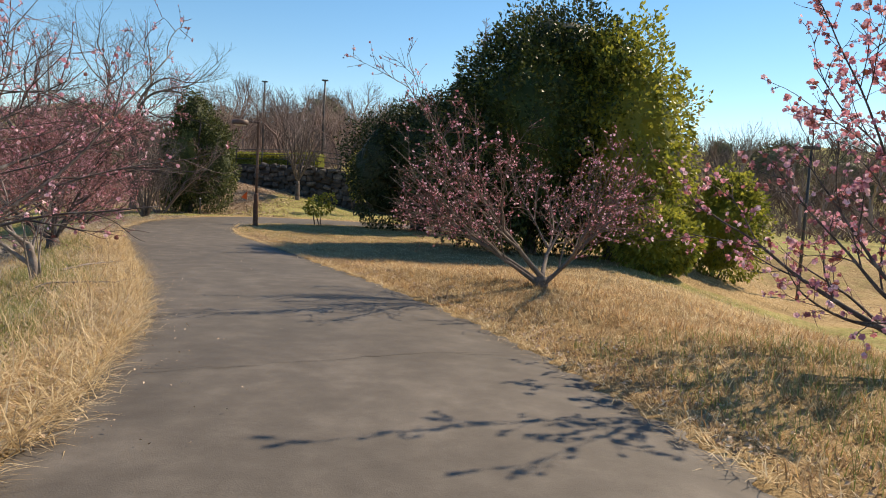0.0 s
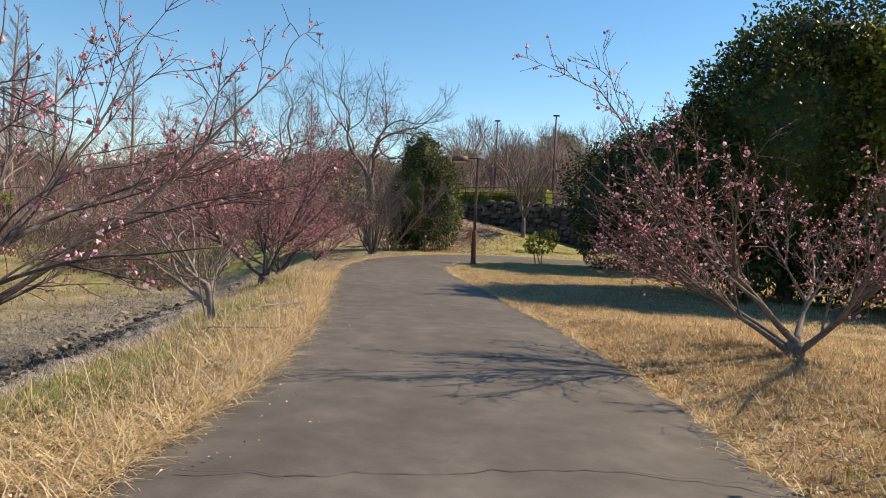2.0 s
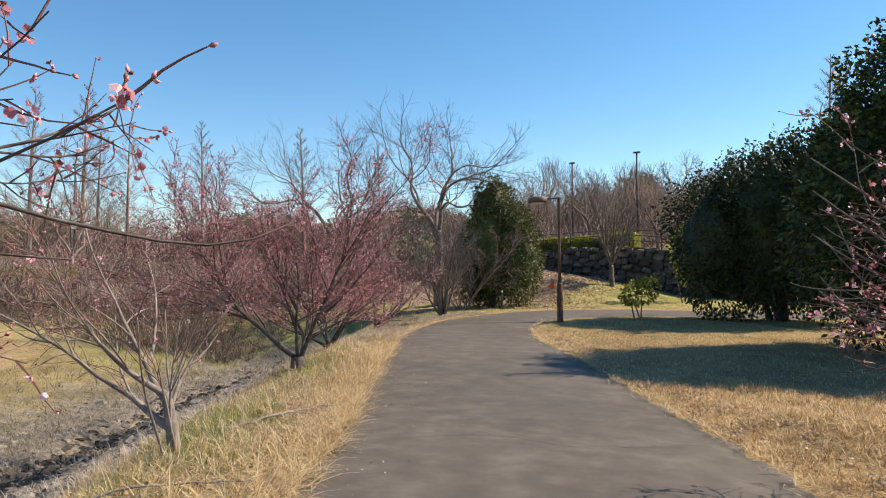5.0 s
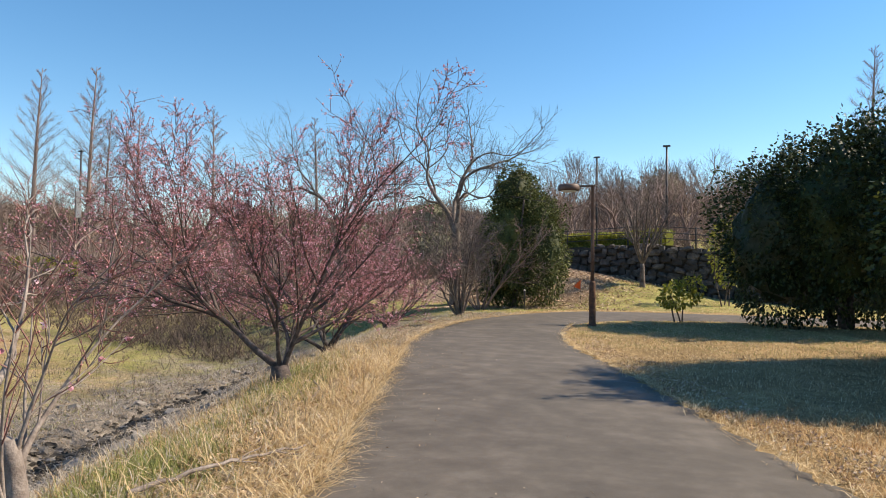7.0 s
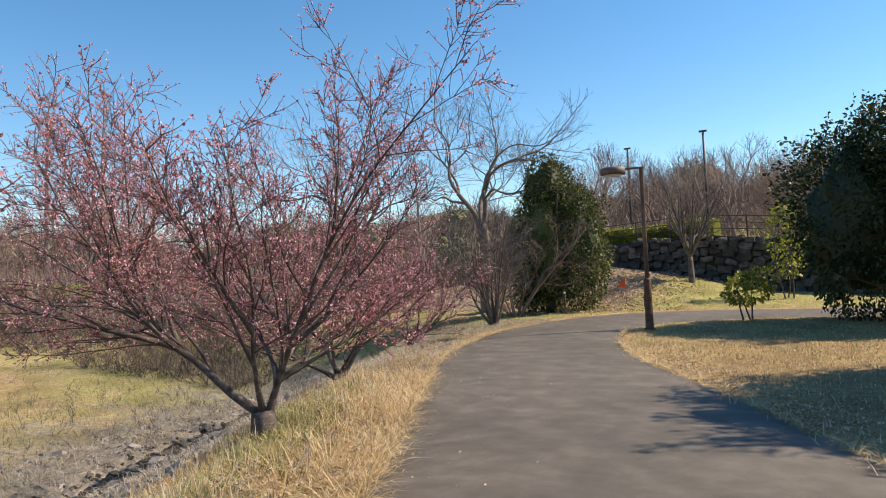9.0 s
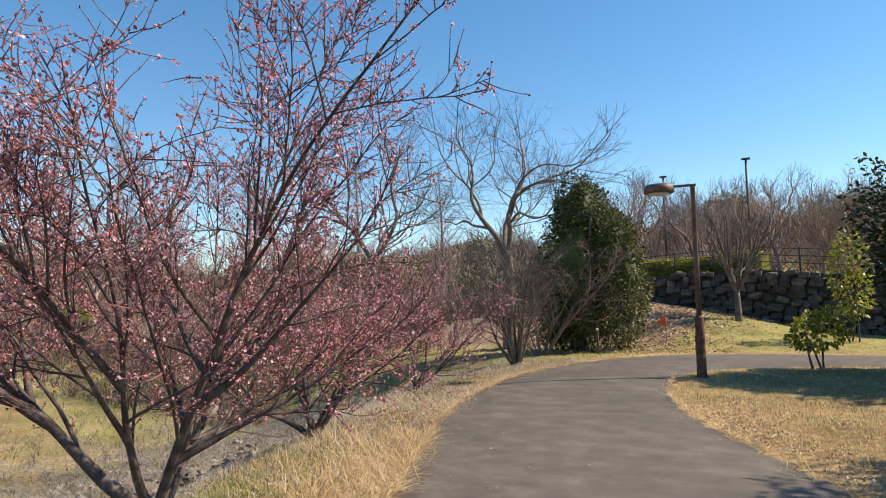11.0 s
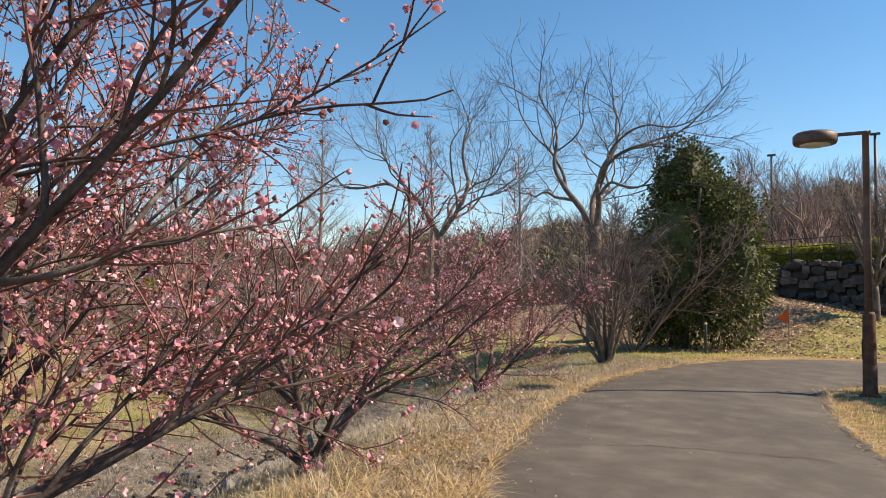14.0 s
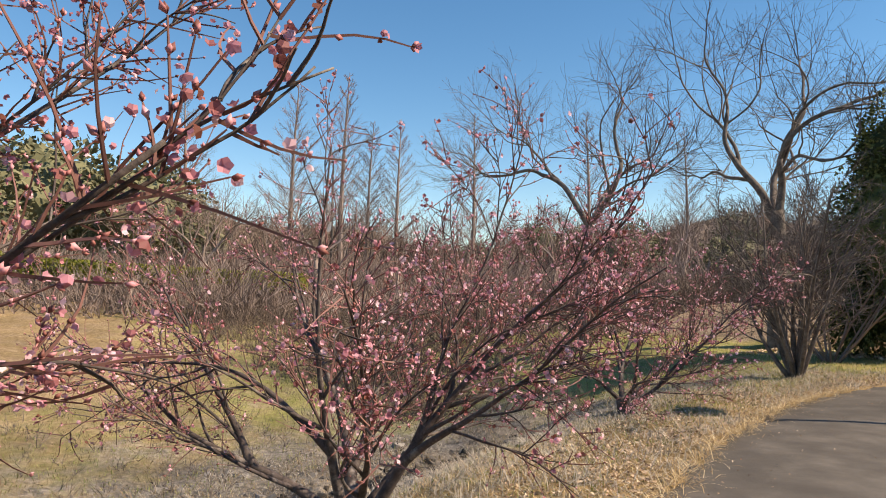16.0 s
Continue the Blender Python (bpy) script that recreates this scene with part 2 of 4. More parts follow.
# ---- shape of the ground ----
EDGES = [  # left edge and right edge of the asphalt, station by station
    ((-1.0, -14), (2.6, -14)), ((-1.3, -5), (2.4, -5)), ((-1.7, 0.5), (2.05, 0)), ((-2.03, 3.2), (1.7, 3.3)),
    ((-2.5, 5.1), (1.2, 5.2)), ((-3.1, 7.0), (0.35, 7.9)), ((-4.4, 10), (-1.2, 11.6)), ((-5.6, 12.4), (-2.45, 14.1)),
    ((-7.0, 15.2), (-3.5, 16.2)), ((-8.4, 18), (-4.8, 18.8)), ((-9.6, 20.5), (-6.2, 21.3)), ((-10.6, 23.4), (-7.2, 23.8)),
    ((-11.1, 26), (-7.75, 26.2)), ((-11.15, 28.3), (-7.9, 27.3)), ((-10.7, 30.9), (-7.6, 28.4)), ((-9.4, 33.0), (-6.7, 29.4)),
    ((-7.1, 33.7), (-5.2, 30.2)), ((-3.9, 33.8), (-3.5, 30.5)), ((3, 33.6), (3, 30.4)), ((14, 32.5), (14, 29.2)),
]


def spline(points, per):
    """Points along a smooth curve through the given ones."""
    p = np.array(points, float)
    p = np.vstack([2 * p[0] - p[1], p, 2 * p[-1] - p[-2]])
    out = []
    for i in range(1, len(p) - 2):
        for s in np.linspace(0, 1, per, endpoint=False):
            a, b, c, d = p[i - 1:i + 3]
            out.append(0.5 * (2 * b + (c - a) * s + (2 * a - 5 * b + 4 * c - d) * s * s + (3 * b - a - 3 * c + d) * s ** 3))
    out.append(p[-2])
    return np.array(out)


LEFT = spline([e[0] for e in EDGES], 4)
RIGHT = spline([e[1] for e in EDGES], 4)


def distance_to(line, x, y):
    best = np.full(np.shape(x), 1e9)
    for (ax, ay), (bx, by) in zip(line[:-1], line[1:]):
        ux, uy = bx - ax, by - ay
        s = np.clip(((x - ax) * ux + (y - ay) * uy) / (ux * ux + uy * uy), 0, 1)
        best = np.minimum(best, np.hypot(x - ax - s * ux, y - ay - s * uy))
    return best


def inside(poly, x, y):
    c = np.zeros(np.shape(x), bool)
    for (ax, ay), (bx, by) in zip(poly, np.roll(poly, -1, axis=0)):
        if ay != by:
            c ^= ((ay > y) != (by > y)) & (x < (bx - ax) * (y - ay) / (by - ay) + ax)
    return c


PATH_POLY = np.vstack([LEFT, RIGHT[::-1]])
RIGHT_POLY = np.vstack([RIGHT, [(60, 29), (60, -14)]])


def smooth(a, b, v):
    s = np.clip((v - a) / (b - a), 0, 1)
    return s * s * (3 - 2 * s)


def along(y):
    """Height of the asphalt."""
    return np.interp(y, [-14, 0, 5.7, 8.5, 12.5, 18, 24, 28, 36, 45], [.2, .17, .12, .05, -.05, -.12, -.16, -.13, -.08, .0])


WALL_A, WALL_B = np.array((-20.0, 45.5)), np.array((6.0, 41.0))


def wall_y(x):
    return WALL_A[1] + (x - WALL_A[0]) * (WALL_B[1] - WALL_A[1]) / (WALL_B[0] - WALL_A[0])


def terrain(x, y):
    """Height of the ground, and the distances out from the left and the right edge (negative on the asphalt)."""
    x, y = np.asarray(x, float), np.asarray(y, float)
    dl, dr = distance_to(LEFT, x, y), distance_to(RIGHT, x, y)
    on, rt = inside(PATH_POLY, x, y), inside(RIGHT_POLY, x, y)
    z = along(y)
    lf = ~on & ~rt
    # bank, ditch and field on the side of the cherry row
    k = 1 - 0.93 * smooth(22, 31, y + 0.5 * (x + 12))
    bank = np.interp(dl, [0, .3, 1.0, 2, 3, 4.5, 5.4, 5.8, 6.4, 6.9, 10, 18, 28, 38, 55], [0, .05, .0, -.28, -.75, -1.4, -1.6, -2.2, -2.25, -1.95, -2.15, -1.6, -.4, .9, 2.2])
    bank = np.where(bank < 0, bank * k, bank * smooth(-14, -24, x))
    z = np.where(lf, z + bank, z)
    mound = np.interp(x, [-24, -13, -9, -5.5, -2], [.8, 1.65, 1.0, .3, .1]) * smooth(33.8, 42, y)
    z = np.where(lf & (x > -30), z + mound, z)
    # terrace behind the stone wall
    up = smooth(wall_y(x) + .25, wall_y(x) + .6, y) * smooth(-24, -19, x) * (1 - smooth(7, 15, x))
    z = np.where(lf, z + up * np.interp(x, [-20, -12.5, -9, -5, 8], [1.1, 1.2, 1.95, 2.3, 2.2]), z)
    z = z + 6.0 * smooth(52, 110, y) * smooth(-55, -15, x)
    # wooded rise all round the far side
    far, ang = np.hypot(x + 4, y - 12), np.degrees(np.arctan2(x + 4, y - 12))
    z = z + (9 + 2.5 * np.sin(ang * .16) + 1.5 * np.sin(ang * .43 + 1)) * smooth(76, 140, far) * smooth(-118, -98, ang) * (1 - smooth(42, 60, ang))
    # low berm and slope on the other side
    berm = .2 * smooth(0.2, 1.6, dr) * smooth(3, 7, y) * (1 - smooth(12, 15.5, y))
    xe = np.interp(y, [-10, 4, 10, 16, 22, 30], [3.6, 3.2, 2.6, 3.4, 6, 9])
    fall = -1.25 * smooth(0, 6.5, x - xe) * (1 - smooth(24, 30, y))
    z = np.where(rt, z + berm + fall, z)
    bump = .03 * np.sin(x * 1.7 + 0.6 * np.sin(y * 1.3)) * np.sin(y * 1.9) + .02 * np.sin(x * 4.1 + y * 3.3)
    out = np.minimum(dl, dr)
    z = z + np.where(on, -.07 * smooth(0, .35, out), bump * smooth(0, 1, out))
    return z, np.where(lf, dl, -1), np.where(rt, dr, -1)


GRID_X, GRID_Y, STEP = np.arange(-36, 18, .09), np.arange(-6, 48, .09), .09
GZ, GL, GR = (g.reshape(len(GRID_Y), len(GRID_X)) for g in terrain(*(g.ravel() for g in np.meshgrid(GRID_X, GRID_Y))))


def lookup(x, y):
    """terrain() read off a fine grid; for places near the path."""
    fx, fy = np.clip((x + 36) / STEP, 0, len(GRID_X) - 2), np.clip((y + 6) / STEP, 0, len(GRID_Y) - 2)
    i, j = fx.astype(int), fy.astype(int)
    u, w = fx - i, fy - j
    z = (GZ[j, i] * (1 - u) + GZ[j, i + 1] * u) * (1 - w) + (GZ[j + 1, i] * (1 - u) + GZ[j + 1, i + 1] * u) * w
    return z, GL[j, i], GR[j, i]


def ground_z(x, y):
    return float(terrain(np.array([x]), np.array([y]))[0][0])


EDGE_L = [(float(a), float(c)) for a, c in LEFT]
EDGE_R = [(float(a), float(c)) for a, c in RIGHT]


def over_path(x, y):
    """How far a place lies in from the nearer edge of the asphalt; 0 off it."""
    i, j = int((x + 36) / STEP), int((y + 6) / STEP)
    if not (0 <= i < len(GRID_X) and 0 <= j < len(GRID_Y)) or GL[j, i] > 0 or GR[j, i] > 0:
        return 0.0
    return min(min(math.hypot(x - a, y - c) for a, c in EDGE_L), min(math.hypot(x - a, y - c) for a, c in EDGE_R))


def clear_of_path(pts, root, room=.55, height=2.5):
    """How many of a branch's points stay off the walkway, below head height."""
    o = root.matrix_basis.translation
    for n, p in enumerate(pts):
        if p.z < height and over_path(o.x + p.x, o.y + p.y) > room:
            return n
    return len(pts)


# ---- building helpers ----
def part(name, bm, material, parent, label=""):
    me = bpy.data.meshes.new(name)
    bm.to_mesh(me)
    bm.free()
    me.materials.append(material)
    ob = new(name, me)
    ob.parent = parent
    if label:
        ob["label"] = label
    return ob


def raw(name, verts, faces, material, parent=None, label="", smooth_shade=False):
    me = bpy.data.meshes.new(name)
    me.from_pydata(verts, [], faces)
    me.materials.append(material)
    if smooth_shade:
        me.polygons.foreach_set("use_smooth", [True] * len(me.polygons))
    ob = new(name, me)
    if parent:
        ob.parent = parent
    if label:
        ob["label"] = label
    return ob


def thing(name, x, y, z, label, category, group="", rz=0.0):
    ob = new(name)
    ob.empty_display_size = 0.2
    ob.matrix_basis = pose(x, y, z, 0, 0, rz)
    return tagged(ob, label, category, group)


class Tubes:
    """Collects tapered tubes along polylines."""

    def __init__(self):
        self.v, self.f = [], []

    def add(self, pts, radii, sides):
        n0 = len(self.v)
        t = (pts[-1] - pts[0]).normalized()
        ref = Vector((1, 0, 0)) if abs(t.x) < 0.8 else Vector((0, 1, 0))
        for i, (p, r) in enumerate(zip(pts, radii)):
            d = (pts[min(i + 1, len(pts) - 1)] - pts[max(i - 1, 0)]).normalized()
            a = d.cross(ref).normalized()
            b = d.cross(a)
            for k in range(sides):
                w = 2 * math.pi * k / sides
                self.v.append(p + a * (r * math.cos(w)) + b * (r * math.sin(w)))
        for i in range(len(pts) - 1):
            for k in range(sides):
                k2 = (k + 1) % sides
                self.f.append((n0 + i * sides + k, n0 + i * sides + k2, n0 + (i + 1) * sides + k2, n0 + (i + 1) * sides + k))
        self.f.append(tuple(n0 + (len(pts) - 1) * sides + k for k in range(sides)))


def rand_dir(rng):
    while True:
        v = Vector((rng.uniform(-1, 1), rng.uniform(-1, 1), rng.uniform(-1, 1)))
        if 0.05 < v.length < 1:
            return v.normalized()


def limb(rng, p, d, length, r0, r1, n, wander, lift):
    """A wandering limb: its points and radii."""
    pts, rad = [p.copy()], [r0]
    d = d.normalized()
    curl = rand_dir(rng) * wander * .5
    for i in range(n):
        curl = curl * .62 + rand_dir(rng) * wander * .5
        d = (d + curl + rand_dir(rng) * wander * .4 + Vector((0, 0, lift))).normalized()
        p = p + d * (length / n)
        pts.append(p)
        rad.append(r0 + (r1 - r0) * (i + 1) / n)
    return pts, rad


def at_along(pts, s):
    f = s * (len(pts) - 1)
    i = min(int(f), len(pts) - 2)
    return pts[i].lerp(pts[i + 1], f - i), (pts[i + 1] - pts[i]).normalized()


def side_dir(rng, d, angle):
    """A direction that leaves d by the angle, to a random side."""
    s = d.cross(rand_dir(rng)).normalized()
    return (d * math.cos(angle) + s * math.sin(angle)).normalized()


def flower(rng, v, f, p, size, petals=5):
    ax = rand_dir(rng)
    a = ax.orthogonal().normalized()
    b = ax.cross(a)
    n0 = len(v)
    v.append(p)
    for k in range(petals * 2):
        w = math.pi * k / petals
        r = size * (1.0 if k % 2 else 0.82)
        v.append(p + (a * math.cos(w) + b * math.sin(w)) * r + ax * (size * (0.85 if k % 2 else 0.55)))
    for k in range(petals):
        f.append((n0, n0 + 1 + 2 * k, n0 + 2 + 2 * k, n0 + 1 + (2 * k + 2) % (2 * petals)))


def bud(rng, v, f, p, d, size):
    a = d.orthogonal().normalized() * size * 0.29
    b = d.cross(a)
    n0 = len(v)
    v.extend((p, p + d * size * .5 + a, p + d * size * .5 - a * .5 + b * .85, p + d * size * .5 - a * .5 - b * .85, p + d * size))
    for i, j in ((1, 2), (2, 3), (3, 1)):
        f.append((n0, n0 + i, n0 + j))
        f.append((n0 + 4, n0 + j, n0 + i))


def fan(seed, n, el, length, r, start=0.0, sweep=360.0):
    """Main limbs spread evenly round a tree: rows of (azimuth, elevation, length, radius)."""
    rng = random.Random(seed)
    return [(start + sweep * (i + rng.uniform(-.3, .3)) / n, rng.uniform(*el), rng.uniform(*length), r * rng.uniform(.8, 1.15)) for i in range(n)]


def cherry(x, y, stems, seed, label, sub=11, twigs=11, flowers=0.2, buds=0.8, trunk=0.35, trunk_r=0.11, flower_size=0.016, lean=(0, 0), lift=0.03, sprouts=0, reach=1.3, bark=None, bud_size=1.0, headroom=2.3, room=.5, wander=.12, low=0.0):
    """A low, vase-shaped cherry. stems: rows of (azimuth, elevation, length, radius) for the main limbs."""
    rng = random.Random(seed)
    root = thing("cherry_tree", x, y, ground_z(x, y), label, "tree", "cherry trees along the path")
    wood, fine = Tubes(), Tubes()
    pv, pf, bv, bf = [], [], [], []
    d0 = Vector((lean[0], lean[1], 1)).normalized()
    tp, tr = limb(rng, Vector((0, 0, -0.15)), d0, trunk + 0.15, trunk_r * 1.35, trunk_r * .85, 6, 0.1, 0.05)
    tr[0] *= 1.25
    wood.add(tp, tr, 12)
    limbs = []

    def dress(bp, bl, r_at, dens):
        """Twigs, buds and flowers along one branch."""
        for _ in range(max(2, int(dens * bl))):
            s = 1 - .82 * rng.random() ** 1.2
            p, dd = at_along(bp, s)
            if clear_of_path((p,), root, room * .4, headroom) < 1:
                continue
            if p.z < low * .8:
                continue
            tl = rng.uniform(0.07, 0.40) * (1.15 - 0.5 * s)
            wp, wr = limb(rng, p, side_dir(rng, dd, rng.uniform(0.4, 1.15)), tl, 0.0042, 0.0018, 4, 0.22, 0.05)
            fine.add(wp, wr, 3)
            for s2 in (0.35, 0.7, 1.0):
                if rng.random() < buds:
                    q, qd = at_along(wp, s2)
                    for _ in range(rng.randint(1, 3)):
                        bud(rng, bv, bf, q, side_dir(rng, qd, rng.uniform(0.2, 1.0)), bud_size * rng.uniform(0.011, 0.023))
                if rng.random() < flowers:
                    q, _ = at_along(wp, s2)
                    for _ in range(rng.randint(1, 3)):
                        flower(rng, pv, pf, q + rand_dir(rng) * 0.022, flower_size * rng.uniform(0.7, 1.25))

    leaders = []
    for az, el, length, r in stems:
        a, e = radians(az), radians(el)
        d = Vector((math.sin(a) * math.cos(e), math.cos(a) * math.cos(e), math.sin(e)))
        near = min(leaders, key=lambda q: abs((q[0] - az + 180) % 360 - 180), default=None)
        if near and len(leaders) > 2 and abs((near[0] - az + 180) % 360 - 180) < 48:
            start, _ = at_along(near[1], rng.uniform(.1, .34))   # forks off a leader
            length, r = length * .85, r * .85
        else:
            start, _ = at_along(tp, rng.uniform(0.5, 1.0))
            r *= 1.1
        lp, lr = limb(rng, start, d, length, r, 0.006, 20, wander, lift * .7)
        n = clear_of_path(lp, root, room, headroom)
        if n < 9 or lp[-1].z < low * 1.3:
            continue
        length *= n / 21
        lp, lr = lp[:n], [.003 + (r - .003) * (1 - i / n) ** 1.1 for i in range(n)]
        if r > .03 and all(abs((q[0] - az + 180) % 360 - 180) >= 48 for q in leaders) or len(leaders) < 3:
            leaders.append((az, lp))
        wood.add(lp, [max(q * (1 - .35 * math.sin(3.14 * i / n)), .003) for i, q in enumerate(lr)], 7)
        dress(lp, length, r, twigs * .8)
        for j in range(sub):
            s = 0.14 + 0.84 * (j + rng.random()) / sub
            p, dd = at_along(lp, s)
            sl = length * rng.uniform(0.2, 0.42) * (1.15 - 0.7 * s) * reach
            sp, sr = limb(rng, p, side_dir(rng, dd, rng.uniform(0.35, 0.8)), sl, max(0.005, lr[int(s * (n - 1))] * 0.42), 0.002, 11, 0.17, lift)
            if clear_of_path(sp, root, room, headroom) < 12 or sp[-1].z < low:
                continue
            wood.add(sp, sr, 5)
            dress(sp, sl, .01, twigs)
            for _ in range(int(2.4 * sl + rng.random())):
                p2, d2 = at_along(sp, rng.uniform(.2, .85))
                l3 = sl * rng.uniform(.25, .5)
                qp, qr = limb(rng, p2, side_dir(rng, d2, rng.uniform(.4, .9)), l3, .0045, .002, 7, .18, lift)
                if qp[-1].z < low:
                    continue
                wood.add(qp, qr, 4)
                dress(qp, l3, .006, twigs)
    for _ in range(sprouts):
        w = rng.uniform(0, 6.28)
        d = Vector((math.sin(w) * 0.25, math.cos(w) * 0.25, 1))
        sp, sr = limb(rng, Vector((0.12 * math.sin(w), 0.12 * math.cos(w), -0.05)), d, rng.uniform(1.0, 1.7), 0.016, 0.004, 9, 0.1, 0.05)
        wood.add(sp, sr, 5)
        for _ in range(5):
            p, dd = at_along(sp, rng.uniform(.4, 1))
            wp, wr = limb(rng, p, side_dir(rng, dd, .6), rng.uniform(.2, .5), .006, .002, 4, .15, .06)
            fine.add(wp, wr, 3)
    raw("trunk", wood.v, wood.f, bark or BARK, root, "dark grey-brown trunk and limbs", True)
    tagged(raw("twig_mass", fine.v, fine.f, TWIG, root, "thin reddish twigs"), kind="stuff")
    tagged(raw("bud_mass", bv, bf, BUD, root, "russet flower buds", True), kind="stuff")
    if pv:
        tagged(raw("blossom", pv, pf, PETAL, root, "pink blossom"), kind="stuff")
    return root


def leaf_cloud(rng, v, f, blobs, count, size, droop=0.3):
    """Leaves on the shells of overlapping uneven blobs. blobs: (cx, cy, cz, rx, ry, rz)."""
    areas = [(b[3] * b[4] * b[5]) ** (2 / 3) for b in blobs]
    total = sum(areas)
    for b, ar in zip(blobs, areas):
        off = rng.uniform(0, 50)
        for _ in range(int(count * ar / total)):
            d = rand_dir(rng)
            n = noise.noise(Vector((d.x * 1.6 + off, d.y * 1.6, d.z * 1.6))) * 0.26 + noise.noise(Vector((d.x * 4.5, d.y * 4.5 + off, d.z * 4.5))) * 0.30 + noise.noise(Vector((d.x * 11, d.y * 11 + off, d.z * 11))) * 0.12
            k = (1 + n) * (1 - 0.22 * rng.random() ** 2)
            p = Vector((b[0] + d.x * b[3] * k, b[1] + d.y * b[4] * k, b[2] + d.z * b[5] * k))
            if p.z < 0.05:
                continue
            g = (d + rand_dir(rng) * 0.9 + Vector((0, 0, -droop))).normalized()
            s = size * rng.uniform(0.6, 1.3)
            w = g.cross(rand_dir(rng)).normalized() * s * 0.27
            n0 = len(v)
            v.extend((p, p + g * s * .5 + w, p + g * s, p + g * s * .5 - w))
            f.append((n0, n0 + 1, n0 + 2, n0 + 3))


def leaf_core(blobs, shrink=0.72):
    """Lumpy dark inner foliage that fills the crown."""
    bm = bmesh.new()
    for b in blobs:
        r = bmesh.ops.create_icosphere(bm, subdivisions=3, radius=1)
        for q in r["verts"]:
            k = shrink * (1 + 0.25 * noise.noise(q.co * 2.2 + Vector((b[0], b[1], 0))))
            q.co = Vector((b[0] + q.co.x * b[3] * k, b[1] + q.co.y * b[4] * k, max(0.1, b[2] + q.co.z * b[5] * k)))
    return bm


def evergreen(name, x, y, blobs, count, size, material, seed, label, category="tree", trunk=True, shrink=0.74):
    rng = random.Random(seed)
    root = thing(name, x, y, ground_z(x, y), label, category)
    t = Tubes()
    top = max(b[2] for b in blobs)
    for i in range(4 if trunk else 3):
        p, r = limb(rng, Vector((rng.uniform(-.2, .2), rng.uniform(-.2, .2), -.15)), Vector((rng.uniform(-.3, .3), rng.uniform(-.3, .3), 1)), top, .11 if trunk else .03, .03 if trunk else .01, 8, .1, .02)
        t.add(p, r, 8)
    raw("trunk", t.v, t.f, BARK, root, smooth_shade=True)
    v, f = [], []
    leaf_cloud(rng, v, f, blobs, count, size)
    crown = raw("crown", v, f, material, root)
    part("inner_foliage", leaf_core(blobs, shrink), material, crown)
    return root


def bare_tree(name, x, y, seed, label, height, stems, material, levels=(9, 9, 7), r0=0.12, trunk=0.0, spread=0.7, lift=0.06, group="", wander=0.14, sides=7, twig_r=0.006, z=None):
    """A leafless tree: trunk, limbs and two finer orders of twigs."""
    rng = random.Random(seed)
    root = thing(name, x, y, ground_z(x, y) if z is None else z, label, "tree", group)
    wood, fine = Tubes(), Tubes()
    base = Vector((0, 0, -.2))
    if trunk:
        tp, tr = limb(rng, base, Vector((0, 0, 1)), trunk + .2, r0 * 1.25, r0 * .8, 6, .05, .05)
        wood.add(tp, tr, sides + 2)
        base = tp[-1]
    for i in range(stems):
        w = 6.283 * (i + rng.uniform(-.3, .3)) / stems
        tilt = spread * rng.uniform(.35, 1.0)
        d = Vector((math.sin(w) * math.sin(tilt), math.cos(w) * math.sin(tilt), math.cos(tilt)))
        length = (height - trunk) * rng.uniform(.8, 1.05)
        lp, lr = limb(rng, base, d, length, r0 * (.6 if stems > 1 else 1), twig_r * 1.5, 14, wander, lift)
        wood.add(lp, lr, sides)
        for j in range(levels[0]):
            s = .2 + .78 * (j + rng.random()) / levels[0]
            p, dd = at_along(lp, s)
            l2 = length * rng.uniform(.25, .45) * (1.2 - .7 * s)
            sp, sr = limb(rng, p, side_dir(rng, dd, rng.uniform(.5, .95)), l2, max(twig_r * 1.4, lr[int(s * 14)] * .5), twig_r, 8, wander * 1.1, lift)
            wood.add(sp, sr, 5)
            for _ in range(levels[1]):
                s2 = rng.uniform(.2, 1)
                p2, d2 = at_along(sp, s2)
                l3 = l2 * rng.uniform(.2, .45)
                wp, wr = limb(rng, p2, side_dir(rng, d2, rng.uniform(.4, .9)), l3, twig_r, twig_r * .6, 4, .18, lift)
                fine.add(wp, wr, 3)
                for _ in range(levels[2]):
                    p3, d3 = at_along(wp, rng.uniform(.2, 1))
                    xp, xr = limb(rng, p3, side_dir(rng, d3, rng.uniform(.4, .9)), l3 * rng.uniform(.3, .6), twig_r * .6, twig_r * .4, 2, .15, lift)
                    fine.add(xp, xr, 3)
    raw("trunk", wood.v, wood.f, material, root, smooth_shade=True)
    tagged(raw("twig_mass", fine.v, fine.f, material, root), kind="stuff")
    return root


